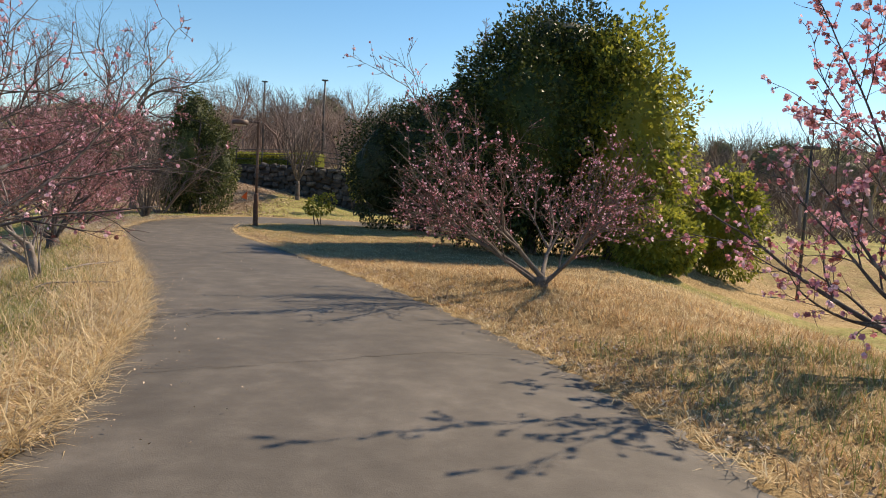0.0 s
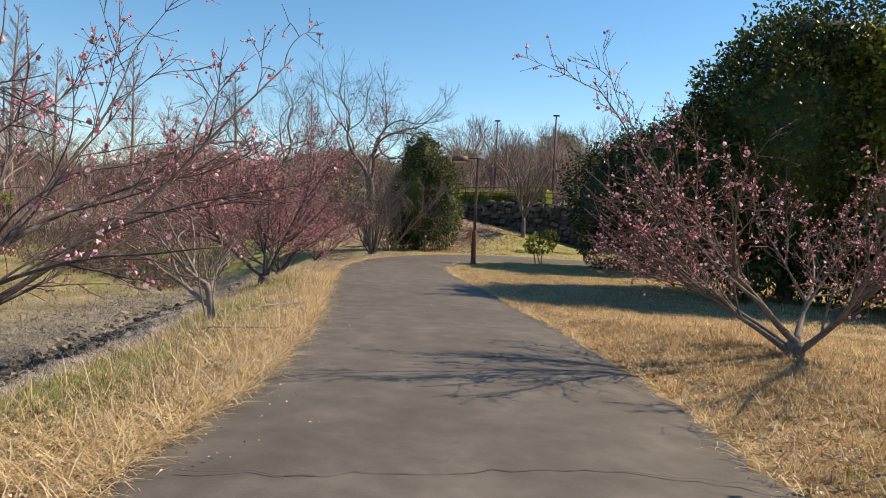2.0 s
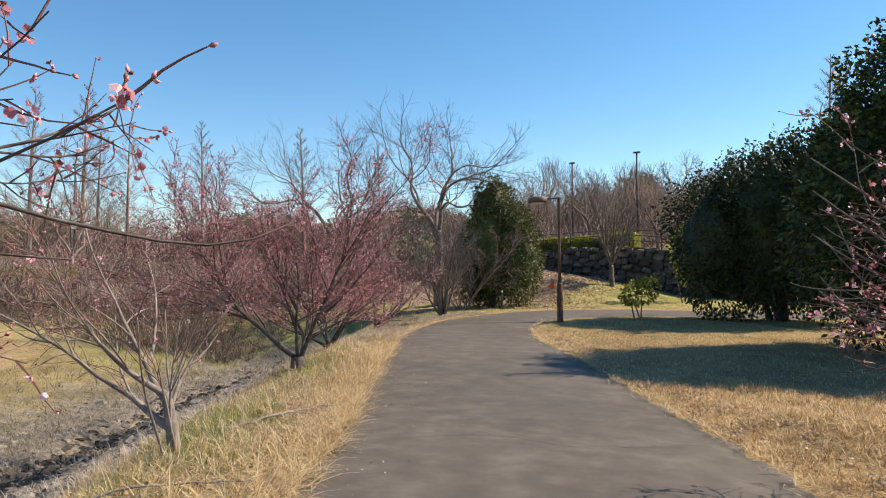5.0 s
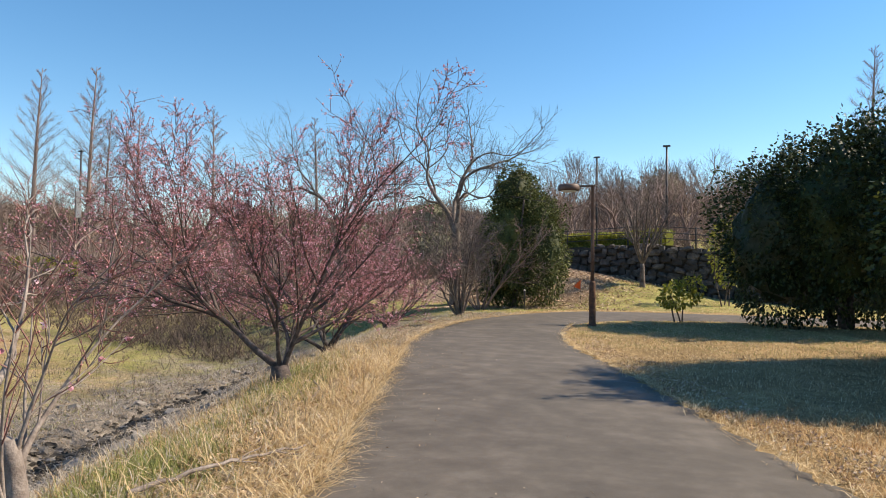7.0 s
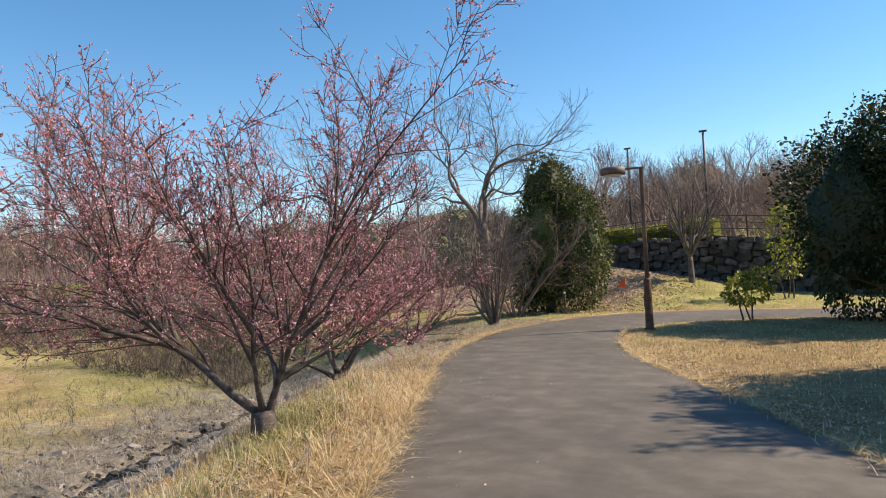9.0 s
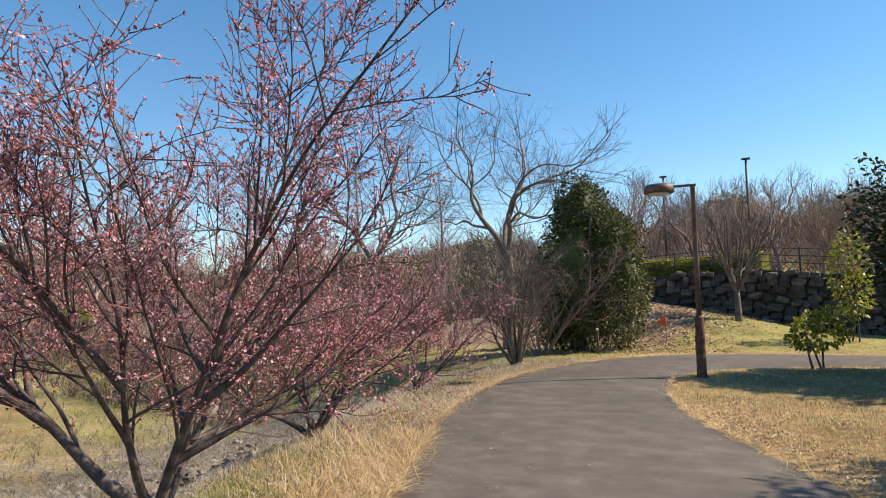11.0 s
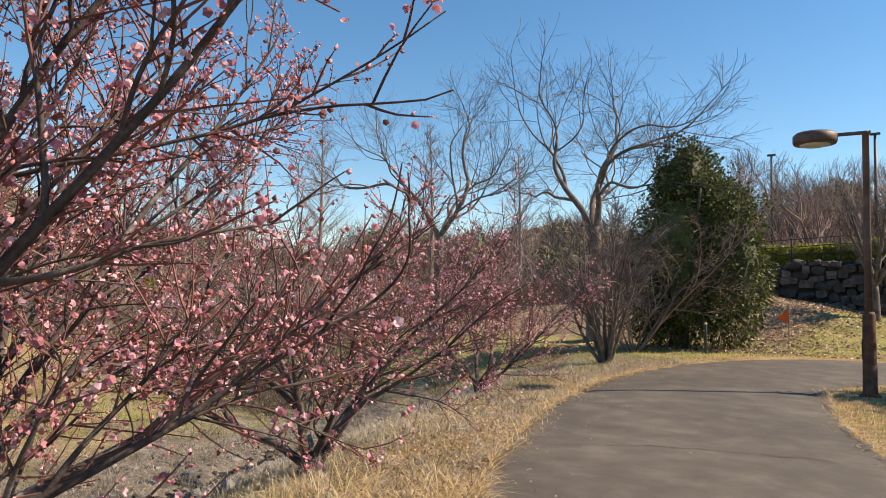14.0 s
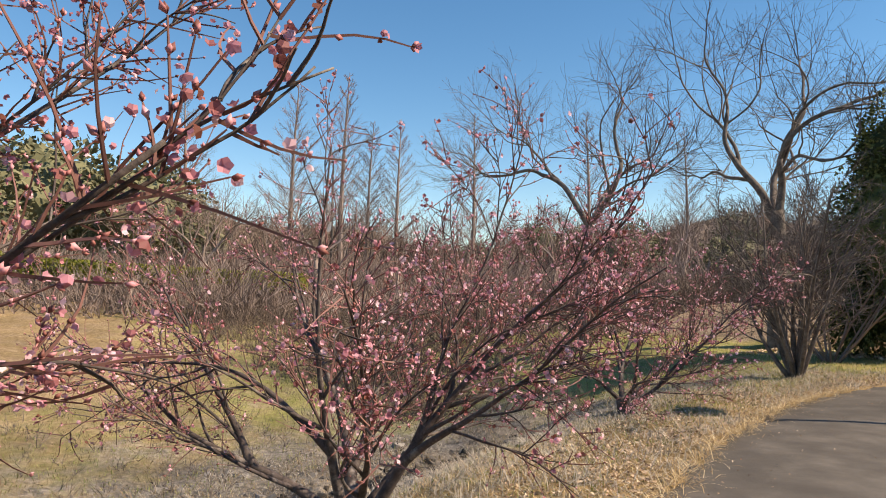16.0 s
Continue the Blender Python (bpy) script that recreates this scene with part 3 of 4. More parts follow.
def forked_tree(name, x, y, seed, label, trunk, r0, lengths, splits, material, group="", twig=.005, open_angle=.75, leaders=3, wander=.2, spread=.5):
    """A leafless tree that forks again and again into a rounded crown of fine twigs."""
    rng = random.Random(seed)
    root = thing(name, x, y, ground_z(x, y), label, "tree", group)
    wood, fine = Tubes(), Tubes()
    tp, tr = limb(rng, Vector((0, 0, -.2)), Vector((0, 0, 1)), trunk + .2, r0 * 1.25, r0 * .85, 8, .06, .04)
    wood.add(tp, tr, 10)

    def grow(p, d, level, r):
        r1 = max(twig * .6, r * .62)
        coarse = level < 3
        pts, rad = limb(rng, p, d, lengths[level] * rng.uniform(.7, 1.2), r, r1, 9 if coarse else 4, wander, .05)
        (wood if coarse else fine).add(pts, rad, 7 - level if coarse else 3)
        if level == len(lengths) - 1:
            return
        for i in range(splits[level]):
            q, dd = at_along(pts, 1.0 if i == 0 else rng.uniform(.4, 1.0))
            nd = side_dir(rng, dd, rng.uniform(.12, .4) if i == 0 else rng.uniform(.6, 1.15) * open_angle)
            nd.z = max(nd.z, -.1)
            grow(q, nd.normalized(), level + 1, r1 * (.95 if i == 0 else .72))

    for i in range(leaders):
        w = 6.283 * (i + rng.uniform(-.2, .2)) / leaders + seed
        t = spread * rng.uniform(.6, 1.2)
        q, _ = at_along(tp, rng.uniform(.8, 1))
        grow(q, Vector((math.sin(w) * math.sin(t), math.cos(w) * math.sin(t), math.cos(t))), 0, r0 * .6)
    raw("trunk", wood.v, wood.f, material, root, smooth_shade=True)
    tagged(raw("twig_mass", fine.v, fine.f, material, root), kind="stuff")
    return root


def dawn_redwood(x, y, seed, height, label, z, group):
    """A leafless conical conifer with a straight stem."""
    rng = random.Random(seed)
    root = thing("dawn_redwood", x, y, z, label, "tree", group)
    wood, fine = Tubes(), Tubes()
    tp, tr = limb(rng, Vector((0, 0, -.3)), Vector((0, 0, 1)), height + .3, .24, .02, 18, .012, .02)
    wood.add(tp, tr, 7)
    for j in range(96):
        s = .14 + .84 * (j + rng.random()) / 96
        p, _ = at_along(tp, s)
        w = rng.uniform(0, 6.283)
        el = .62 + .2 * s
        d = Vector((math.sin(w) * math.cos(el), math.cos(w) * math.cos(el), math.sin(el)))
        l2 = height * .33 * (1.03 - s) + .2
        bp, br = limb(rng, p, d, l2, .03 * (1.1 - s) + .008, .006, 6, .07, .02)
        wood.add(bp, br, 4)
        for _ in range(36):
            p2, d2 = at_along(bp, rng.uniform(.15, 1))
            wp, wr = limb(rng, p2, side_dir(rng, d2, rng.uniform(.4, .9)), l2 * rng.uniform(.1, .3), .006, .003, 2, .12, .04)
            fine.add(wp, wr, 3)
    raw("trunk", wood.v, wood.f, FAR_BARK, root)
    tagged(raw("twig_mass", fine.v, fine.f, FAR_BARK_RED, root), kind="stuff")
    return root


# ---- large structure: ground, path, stone wall ----
def build_ground():
    gx = np.concatenate([[-900, -600, -400, -280, -200], np.arange(-150, -60, 10), np.arange(-60, -26, 2), np.arange(-26, 12, .33), np.arange(12, 40, 2), np.arange(40, 120, 10), [160, 240, 400, 600, 900]])
    gy = np.concatenate([[-900, -600, -300, -150, -80, -40, -24, -16, -12], np.arange(-10, 48, .33), np.arange(48, 70, 2), np.arange(70, 160, 8), [180, 220, 300, 450, 650, 900]])
    X, Y = np.meshgrid(gx, gy)
    Z, dl, dr = terrain(X.ravel(), Y.ravel())
    x, y = X.ravel(), Y.ravel()
    nx, ny = len(gx), len(gy)
    idx = np.arange(nx * ny).reshape(ny, nx)
    faces = np.stack([idx[:-1, :-1], idx[:-1, 1:], idx[1:, 1:], idx[1:, :-1]], -1).reshape(-1, 4)
    me = bpy.data.meshes.new("ground")
    me.from_pydata(np.stack([x, y, Z], 1).tolist(), [], faces.tolist())
    me.polygons.foreach_set("use_smooth", [True] * len(me.polygons))
    k = 1 - smooth(23, 30, y + .5 * (x + 12))
    stony = np.interp(dl, [0, 1.9, 2.7, 5, 8, 11, 15], [0, 0, .8, 1.0, .75, .5, .25]) * k
    green = .28 + .3 * smooth(0.4, 1.2, dl) * (1 - smooth(1.8, 2.4, dl)) * (1 - smooth(17, 21, y)) + .3 * smooth(22, 27, y) * (dl > 0.8) + .22 * smooth(8, 11, dl) * (1 - smooth(15, 19, dl))
    green = np.where(dr > 0, .12 + .26 * smooth(21, 25, y) + .45 * smooth(5, 9, dr) * (y < 18), green)
    green = np.where((dl > 1.5) & (y > 33), .6, green)
    litter = np.where(dl > 0, smooth(34, 37, y) * (1 - smooth(-11.5, -8.5, x)) * .9, 0) + np.where(dl > 0, .35 * (1 - smooth(.2, .7, dl)), 0) + np.where(dl > 0, .44 * smooth(7, 11, dl) * (y < 34), 0)
    zone = me.color_attributes.new("zone", "FLOAT_COLOR", "POINT")
    zone.data.foreach_set("color", np.stack([stony, green, litter, np.ones_like(x)], 1).astype(np.float32).ravel())
    me.materials.append(GROUND)
    return tagged(new("ground", me), "dry winter grass with green and stony patches", "ground", kind="structure")


def build_path():
    L2, R2 = spline([e[0] for e in EDGES], 26), spline([e[1] for e in EDGES], 26)
    rng = np.random.RandomState(3)
    cols = 13
    v, f = [], []
    for i, (a, b) in enumerate(zip(L2, R2)):
        across = b - a
        u = across / np.linalg.norm(across)
        ja = .05 * math.sin(i * .9) + .035 * math.sin(i * 2.3 + 1) + rng.normal(0, .01)
        jb = .05 * math.sin(i * .8 + 2) + .035 * math.sin(i * 2.1) + rng.normal(0, .01)
        a2, b2 = a + u * ja, b - u * jb
        for c in range(cols):
            s = c / (cols - 1)
            p = a2 + (b2 - a2) * s
            edge = min(s, 1 - s)
            v.append((p[0], p[1], float(along(p[1])) + .012 + .03 * min(edge, .25) * 4 - (.02 if edge == 0 else 0)))
    for i in range(len(L2) - 1):
        for c in range(cols - 1):
            n = i * cols + c
            f.append((n, n + 1, n + cols + 1, n + cols))
    ob = raw("road_path", v, f, ASPHALT, smooth_shade=True)
    return tagged(ob, "worn grey asphalt footpath curving to the right", "path", kind="structure")


ground = build_ground()
path = build_path()


def stone_wall():
    d = WALL_B - WALL_A
    length = float(np.linalg.norm(d))
    ux, uy = d / length
    rng = random.Random(11)
    back_v, back_f = [], []
    n = 40
    for i in range(n + 1):
        s = length * i / n
        x, y = WALL_A[0] + ux * s, WALL_A[1] + uy * s
        zb = ground_z(x, y - .5) - .3
        zt = ground_z(x, y + 1.2) + .02
        for off, z in ((0.0, zb), (0.12, zt), (.7, zt), (.7, zb)):
            back_v.append((x - uy * off * 1, y + ux * off, z))
    for i in range(n):
        a, b = 4 * i, 4 * i + 4
        back_f += [(a, b, b + 1, a + 1), (a + 1, b + 1, b + 2, a + 2), (a + 2, b + 2, b + 3, a + 3)]
    wall = tagged(raw("wall_north", back_v, back_f, EARTH), "dark dry-stone retaining wall of irregular blocks", "wall", kind="structure")
    shapes = []
    for k in range(14):
        bm = bmesh.new()
        bmesh.ops.create_cube(bm, size=1)
        bmesh.ops.subdivide_edges(bm, edges=bm.edges[:], cuts=1, use_grid_fill=True)
        for q in bm.verts:
            c = q.co
            m = sum(abs(t) > .4 for t in c)
            q.co = c * (1.0 if m < 2 else .93 if m == 2 else .84) + Vector((rng.uniform(-.1, .1), rng.uniform(-.14, .14), rng.uniform(-.11, .11)))
        me = bpy.data.meshes.new("stone")
        bm.to_mesh(me)
        bm.free()
        me.materials.append(STONE)
        shapes.append(me)
    z_row = -0.2
    made = 0
    rows_h = [.36, .31, .34, .29, .33, .28, .31, .27, .26]
    for r, h in enumerate(rows_h):
        s = 4.6 + rng.uniform(0, .4)
        while s < 20.5:
            w = rng.uniform(.28, .72)
            sc = s + w / 2
            x, y = WALL_A[0] + ux * sc, WALL_A[1] + uy * sc
            zb, zt = ground_z(x, y - .5), ground_z(x, y + 1.2)
            z = zb + z_row + h / 2 + rng.uniform(-.07, .07) + .06 * math.sin(sc * 1.3 + r)
            if z - h * .5 < zt - .1 and made < 299:
                hh = min(h * rng.uniform(.9, 1.12), max(.2, zt + .03 - (z - h / 2)))
                ob = new("stone", rng.choice(shapes))
                ob.parent = wall
                lean = .12 * (z - zb) / 2.2
                ob.matrix_basis = pose(x - uy * (lean - .02), y + ux * (lean - .02), z, 0, rng.uniform(-13, 13), math.degrees(math.atan2(uy, ux))) @ Matrix.Diagonal((w * .97, .34, hh * .97, 1))
                made += 1
            s += w + .015
        z_row += h
    return wall


# ---- lamp and small fixtures ----
def ring_stack(rows, sides=20):
    """A lathe: rows of (radius, z)."""
    bm = bmesh.new()
    rings = []
    for r, z in rows:
        rings.append([bm.verts.new((r * math.cos(6.28319 * k / sides), r * math.sin(6.28319 * k / sides), z)) for k in range(sides)])
    for a, b in zip(rings[:-1], rings[1:]):
        for k in range(sides):
            bm.faces.new((a[k], a[(k + 1) % sides], b[(k + 1) % sides], b[k]))
    bm.faces.new(rings[0][::-1])
    bm.faces.new(rings[-1])
    for fc in bm.faces:
        fc.smooth = len(fc.verts) == 4
    return bm


def box_bm(sx, sy, sz, cx=0, cy=0, cz=0, bevel=0.01):
    bm = bmesh.new()
    bmesh.ops.create_cube(bm, size=1)
    for q in bm.verts:
        q.co = Vector((cx + q.co.x * sx, cy + q.co.y * sy, cz + q.co.z * sz))
    if bevel:
        bmesh.ops.bevel(bm, geom=bm.edges[:], offset=bevel, segments=2, affect="EDGES", profile=.6)
    return bm


def street_lamp(x, y, rz):
    """Brown post with a drum head on a short arm along -x."""
    root = thing("street_lamp", x, y, ground_z(x, y) - .01, "brown park lamp with a flat drum head on a short arm", "lamp", rz=rz)
    part("base_sleeve", ring_stack([(.15, -.05), (.15, .03), (.1, .06), (.092, .7), (.085, 1.22), (.07, 1.27)]), LAMP_BASE, root, "rusty dark lower sleeve")
    part("pole", ring_stack([(.052, 1.2), (.05, 2.5), (.047, 3.98), (.052, 3.985), (.05, 4.01)]), LAMP_PAINT, root)
    part("arm", box_bm(.5, .06, .05, -.18, 0, 3.99, .012), LAMP_PAINT, root)
    head = part("lamp_head", ring_stack([(.22, 3.86), (.30, 3.87), (.315, 3.9), (.315, 4.0), (.27, 4.045), (.1, 4.06)], 28), LAMP_PAINT, root, "dark brown drum-shaped head")
    for q in head.data.vertices:
        q.co.x -= .68
    glass = part("diffuser", ring_stack([(.14, 3.832), (.215, 3.85), (.22, 3.862)], 28), GLASS_WHITE, head, "milky glass underside")
    for q in glass.data.vertices:
        q.co.x -= .68
    part("hatch", box_bm(.01, .08, .3, -.096, 0, .7, .003), LAMP_PAINT, root)
    return root


def far_pole(x, y, height, name="lamp_post", z=None, head=.5, width=1.0):
    root = thing(name, x, y, ground_z(x, y) if z is None else z, "tall dark lamp post with a small flat head", "lamp")
    part("pole", ring_stack([(.09 * width, -.3), (.085 * width, height * .5), (.065 * width, height)], 10), DARK_METAL, root)
    part("lamp_head", box_bm(head, .2, .12, 0, 0, height + .04, .03), DARK_METAL, root)
    return root


def stake(x, y, h):
    root = thing("stake", x, y, ground_z(x, y), "thin grey marker stake beside the path", "stake")
    part("post", ring_stack([(.035, -.2), (.035, h - .02), (.025, h)], 8), DARK_METAL, root)
    part("cap", ring_stack([(.04, h - .03), (.042, h + .015), (.02, h + .03)], 8), GLASS_WHITE, root, "pale cap")
    return root


def flag_marker(x, y):
    root = thing("marker_flag", x, y, ground_z(x, y), "faded red pennant on a thin rod in the leaf litter", "flag")
    part("rod", ring_stack([(.014, -.2), (.014, .5), (.012, 1.0)], 6), WOOD_GREY, root)
    bm = bmesh.new()
    pts = [(.015, 0, 1.0), (-.33, .05, .68), (.012, 0, .55)]
    a = [bm.verts.new(p) for p in pts]
    b = [bm.verts.new((p[0], p[1] + .008, p[2])) for p in pts]
    bm.faces.new(a)
    bm.faces.new(b[::-1])
    for i in range(3):
        bm.faces.new((a[i], b[i], b[(i + 1) % 3], a[(i + 1) % 3]))
    part("pennant", bm, RED_PLASTIC, root, "red triangular pennant")
    return root


street_lamp(-7.36, 26.95, 8)
stake(-11.45, 32.4, .75)
flag_marker(-10.3, 36.0)
far_pole(-10.4, 57.6, 7.2)
far_pole(-16.5, 62, 7.5)
far_pole(-50.5, 41.3, 9.0)
wall = stone_wall()

# ---- cherries along the path ----
CH = "low cherry tree with reddish twigs, buds and some pink blossom"
cherry(-4.0, 4.6, [(45, 39, 3.4, .036), (30, 36, 3.1, .03), (66, 40, 2.9, .03), (103, 46, 2.6, .03), (10, 37, 3.0, .03), (355, 44, 2.8, .03), (250, 40, 2.8, .05), (180, 45, 2.8, .05), (310, 45, 2.8, .04)], 21, CH, sub=8, twigs=7, flowers=.25, buds=.65, trunk=.85, lift=.004, trunk_r=.13, headroom=1.7, low=.95)
cherry(-5.7, 9.75, [(245, 28, 2.6, .034), (285, 30, 2.6, .03), (215, 32, 2.2, .03), (325, 38, 2.2, .028), (350, 52, 1.7, .02), (60, 70, 1.4, .014), (180, 48, 1.8, .022)], 22, "young pale-barked cherry tree with cut limbs and new shoots", sub=9, twigs=8, flowers=.03, buds=.5, trunk=.55, trunk_r=.05, sprouts=4, bark=PALE_BARK, lean=(-.35, -.1), lift=.012)
cherry(-8.45, 15.0, [(52, 71, 4.3, .04), (238, 34, 3.9, .05), (335, 40, 3.5, .045), (150, 54, 2.9, .034), (228, 64, 3.1, .034), (198, 57, 2.9, .032), (172, 60, 2.7, .028), (252, 46, 3.6, .042), (85, 56, 2.9, .03), (40, 58, 2.7, .028), (300, 57, 2.7, .028), (62, 33, 2.6, .04), (345, 23, 3.3, .042), (12, 20, 3.4, .04), (40, 30, 3.3, .042), (320, 36, 3.4, .045), (290, 30, 3.4, .045), (205, 36, 3.2, .042), (170, 52, 2.8, .036), (275, 52, 2.9, .036), (225, 26, 3.6, .045), (265, 36, 3.6, .042)], 23, CH, sub=12, twigs=14, flowers=.55, flower_size=.0112, bud_size=1.1, trunk=.24, trunk_r=.14, lift=.016, headroom=1.85, room=.35, wander=.1, low=.75, reach=1.35)
cherry(-10.7, 19.0, [(60, 50, 2.7, .045), (180, 54, 2.4, .04), (300, 48, 2.8, .05), (235, 40, 2.8, .042), (110, 48, 2.4, .034), (330, 42, 2.8, .036), (0, 40, 2.8, .036), (30, 64, 2.6, .03), (265, 44, 2.8, .036), (205, 44, 2.6, .034), (80, 38, 2.5, .034)], 24, CH, sub=11, twigs=12, flowers=.3, flower_size=.014, trunk=.16, trunk_r=.11, lift=.0, wander=.12, low=.5)
cherry(-12.5, 24.2, fan(9, 6, (30, 45), (2.3, 2.8), .036, 10) + fan(10, 5, (48, 64), (2.3, 2.8), .032, 45), 25, CH, sub=11, twigs=12, flowers=.35, flower_size=.015, trunk=.25, trunk_r=.085)
cherry(1.45, 10.1, [(244, 41, 3.6, .04), (262, 35, 3.2, .036), (282, 32, 3.0, .034), (226, 30, 2.8, .032), (255, 25, 2.8, .032)] + fan(11, 7, (24, 38), (2.0, 2.6), .04, 15) + fan(12, 6, (42, 55), (1.9, 2.4), .032, 35), 26, "leafless cherry tree with greyish limbs and pale pink blossom", sub=10, twigs=10, flowers=.2, buds=.7, trunk=.14, trunk_r=.1, lift=.008, headroom=2.0, low=.55, wander=.08, bark=GREY_BARK)
cherry(4.5, 5.45, [(298, 36, 2.6, .05), (302, 62, 3.0, .038), (288, 50, 2.6, .036), (312, 46, 2.4, .035), (278, 34, 2.2, .035), (330, 64, 3.2, .034), (305, 68, 3.6, .034), (90, 50, 2.4, .04), (150, 50, 2.2, .035)], 27, "cherry tree in full pink blossom leaning over the grass", sub=7, twigs=6, flowers=.7, buds=.3, trunk=.35, trunk_r=.11, lean=(-.5, .2), flower_size=.026)

# ---- bare bush, ivy-clad tree and big bare tree at the bend ----
bare_tree("bare_bush", -12.4, 28.75, 31, "leafless many-stemmed bush on the grass bank", 3.7, 13, GREY_BARK, (10, 10, 4), .075, 0, .55, .0, wander=.12, twig_r=.005)
evergreen("ivy_clad_tree", -12.6, 34.4, [(-.1, 0, 2.7, 1.25, 1.2, 2.6), (.0, 0, 4.7, .95, .95, 1.25), (1.0, .2, 2.4, 1.15, 1.1, 2.3), (.75, .1, 3.7, .9, .9, 1.1), (-.8, -.2, 1.6, .9, .9, 1.6)], 30000, .11, LEAF_IVY, 32, "tall rounded tree thickly clad in dark ivy")
bare_tree("bare_thicket", -13.4, 32.6, 36, "tangled leafless shrub leaning on the ivy-clad tree", 4.8, 11, FAR_BARK_RED, (9, 9, 4), .045, 0, .75, .02, wander=.12, twig_r=.005)
forked_tree("bare_tree", -15.8, 35.2, 33, "large leafless tree with a wide fan of fine twigs", 3.6, .21, (2.35, 2.05, 1.7, 1.25, .85, .55), (3, 3, 4, 4, 4), GREY_BARK, leaders=3, spread=.58, wander=.3, open_angle=.9, twig=.0045)
bare_tree("bare_tree", -8.75, 40.9, 34, "small leafless tree with upswept limbs before the stone wall", 4.6, 11, GREY_BARK, (9, 6, 3), .12, 1.1, .75, .05, wander=.07, twig_r=.006)
forked_tree("bare_tree", -21, 33.5, 35, "leafless tree with a rounded twiggy crown", 3.8, .17, (2.2, 1.8, 1.45, 1.1, .75, .5), (3, 3, 4, 4, 4), GREY_BARK, leaders=3, spread=.4, wander=.3, open_angle=.85, twig=.0045)

# ---- evergreens on the lawn ----
evergreen("evergreen_tree", 2.7, 21.4, [(0, 0, 3.6, 3.0, 3.0, 3.4), (.5, .2, 5.6, 1.9, 1.9, 2.0), (-1.4, -.2, 2.7, 2.0, 2.0, 2.5), (1.3, -.4, 3.2, 1.9, 1.9, 2.8)], 76000, .125, LEAF, 41, "large dense evergreen tree with glossy leaves reaching the ground")
# added tree for the large evergreen's sunlit flank; the sunlight is in its leaf colour
evergreen("evergreen_tree", 5.0, 20.4, [(0, 0, 3.4, 2.0, 2.0, 3.2), (-.5, 0, 5.2, 1.25, 1.25, 1.4), (.4, .2, 2.0, 1.4, 1.4, 2.0)], 21000, .15, LEAF_YELLOW, 47, "sunlit right flank of the large evergreen, added as a yellow-green tree")
evergreen("evergreen_tree", -1.1, 29.5, [(.2, 0, 3.0, 2.1, 1.9, 2.8), (1.7, -.3, 3.3, 2.1, 1.9, 2.8), (-1.6, .2, 2.5, 1.6, 1.5, 2.4)], 46000, .12, LEAF_DARK, 42, "dark evergreen tree with a broad skirted crown on the lawn")
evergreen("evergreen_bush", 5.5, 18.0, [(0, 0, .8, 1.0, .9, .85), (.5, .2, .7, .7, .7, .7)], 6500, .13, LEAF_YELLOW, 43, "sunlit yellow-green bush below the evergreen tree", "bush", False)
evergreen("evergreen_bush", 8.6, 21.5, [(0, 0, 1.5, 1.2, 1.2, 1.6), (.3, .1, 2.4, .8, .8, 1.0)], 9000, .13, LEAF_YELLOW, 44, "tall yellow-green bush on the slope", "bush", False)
evergreen("shrub", -5.4, 29.6, [(.0, 0, .85, .55, .5, .42), (.35, .1, 1.05, .35, .3, .3), (-.3, 0, .75, .3, .3, .3)], 900, .12, LEAF_YELLOW, 45, "small yellow-green shrub on bare stems at the path edge", "bush", False, .2)
evergreen("evergreen_sapling", -4.9, 38.5, [(0, 0, 2.3, .6, .6, 1.2), (.1, 0, 1.5, .5, .5, .8), (0, 0, 3.2, .35, .35, .5)], 800, .16, LEAF_YELLOW, 46, "slender young evergreen in front of the stone wall", "tree", False, .15)

# ---- far woods ----
W = "woods around the park"
reds = [dawn_redwood(-53, 39.3, 51, 15, "tall leafless conical conifer", ground_z(-53, 39.3), W)]
for i, (x, y, s) in enumerate([(-50.8, 42.2, 1.05), (-58, 49, .93), (-56.5, 51, .95), (-52, 56, 1.0), (-45, 63, 1.0), (-40, 70, .9), (-66, 36, 1.1), (2.7, 68, 1.0), (21, 68, .9)]):
    c = copy_thing(reds[0], pose(x, y, ground_z(x, y), 0, 0, 40 * i))
    c.scale = (s, s, s)
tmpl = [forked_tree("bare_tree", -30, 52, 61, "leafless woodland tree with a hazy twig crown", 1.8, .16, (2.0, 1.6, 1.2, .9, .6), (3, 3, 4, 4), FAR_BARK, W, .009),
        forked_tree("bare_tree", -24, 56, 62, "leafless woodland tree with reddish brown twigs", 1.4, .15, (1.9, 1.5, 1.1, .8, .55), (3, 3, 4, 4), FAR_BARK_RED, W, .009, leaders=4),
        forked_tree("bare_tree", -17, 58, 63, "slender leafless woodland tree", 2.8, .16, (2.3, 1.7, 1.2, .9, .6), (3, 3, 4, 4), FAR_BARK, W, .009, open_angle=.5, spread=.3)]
wr = random.Random(5)
for i in range(70):
    a = radians(-78 + 122 * (i + wr.random()) / 70)
    r = wr.uniform(46, 84)
    x, y = -4 + r * math.sin(a), 12 + r * math.cos(a)
    if y < wall_y(x) + 3 and x > -22:
        y = wall_y(x) + wr.uniform(3, 20)
    c = copy_thing(tmpl[i % 3], pose(x, y, ground_z(x, y) - .1, 0, 0, wr.uniform(0, 360)))
    s = wr.uniform(.65, 1.1)
    c.scale = (s, s, s)


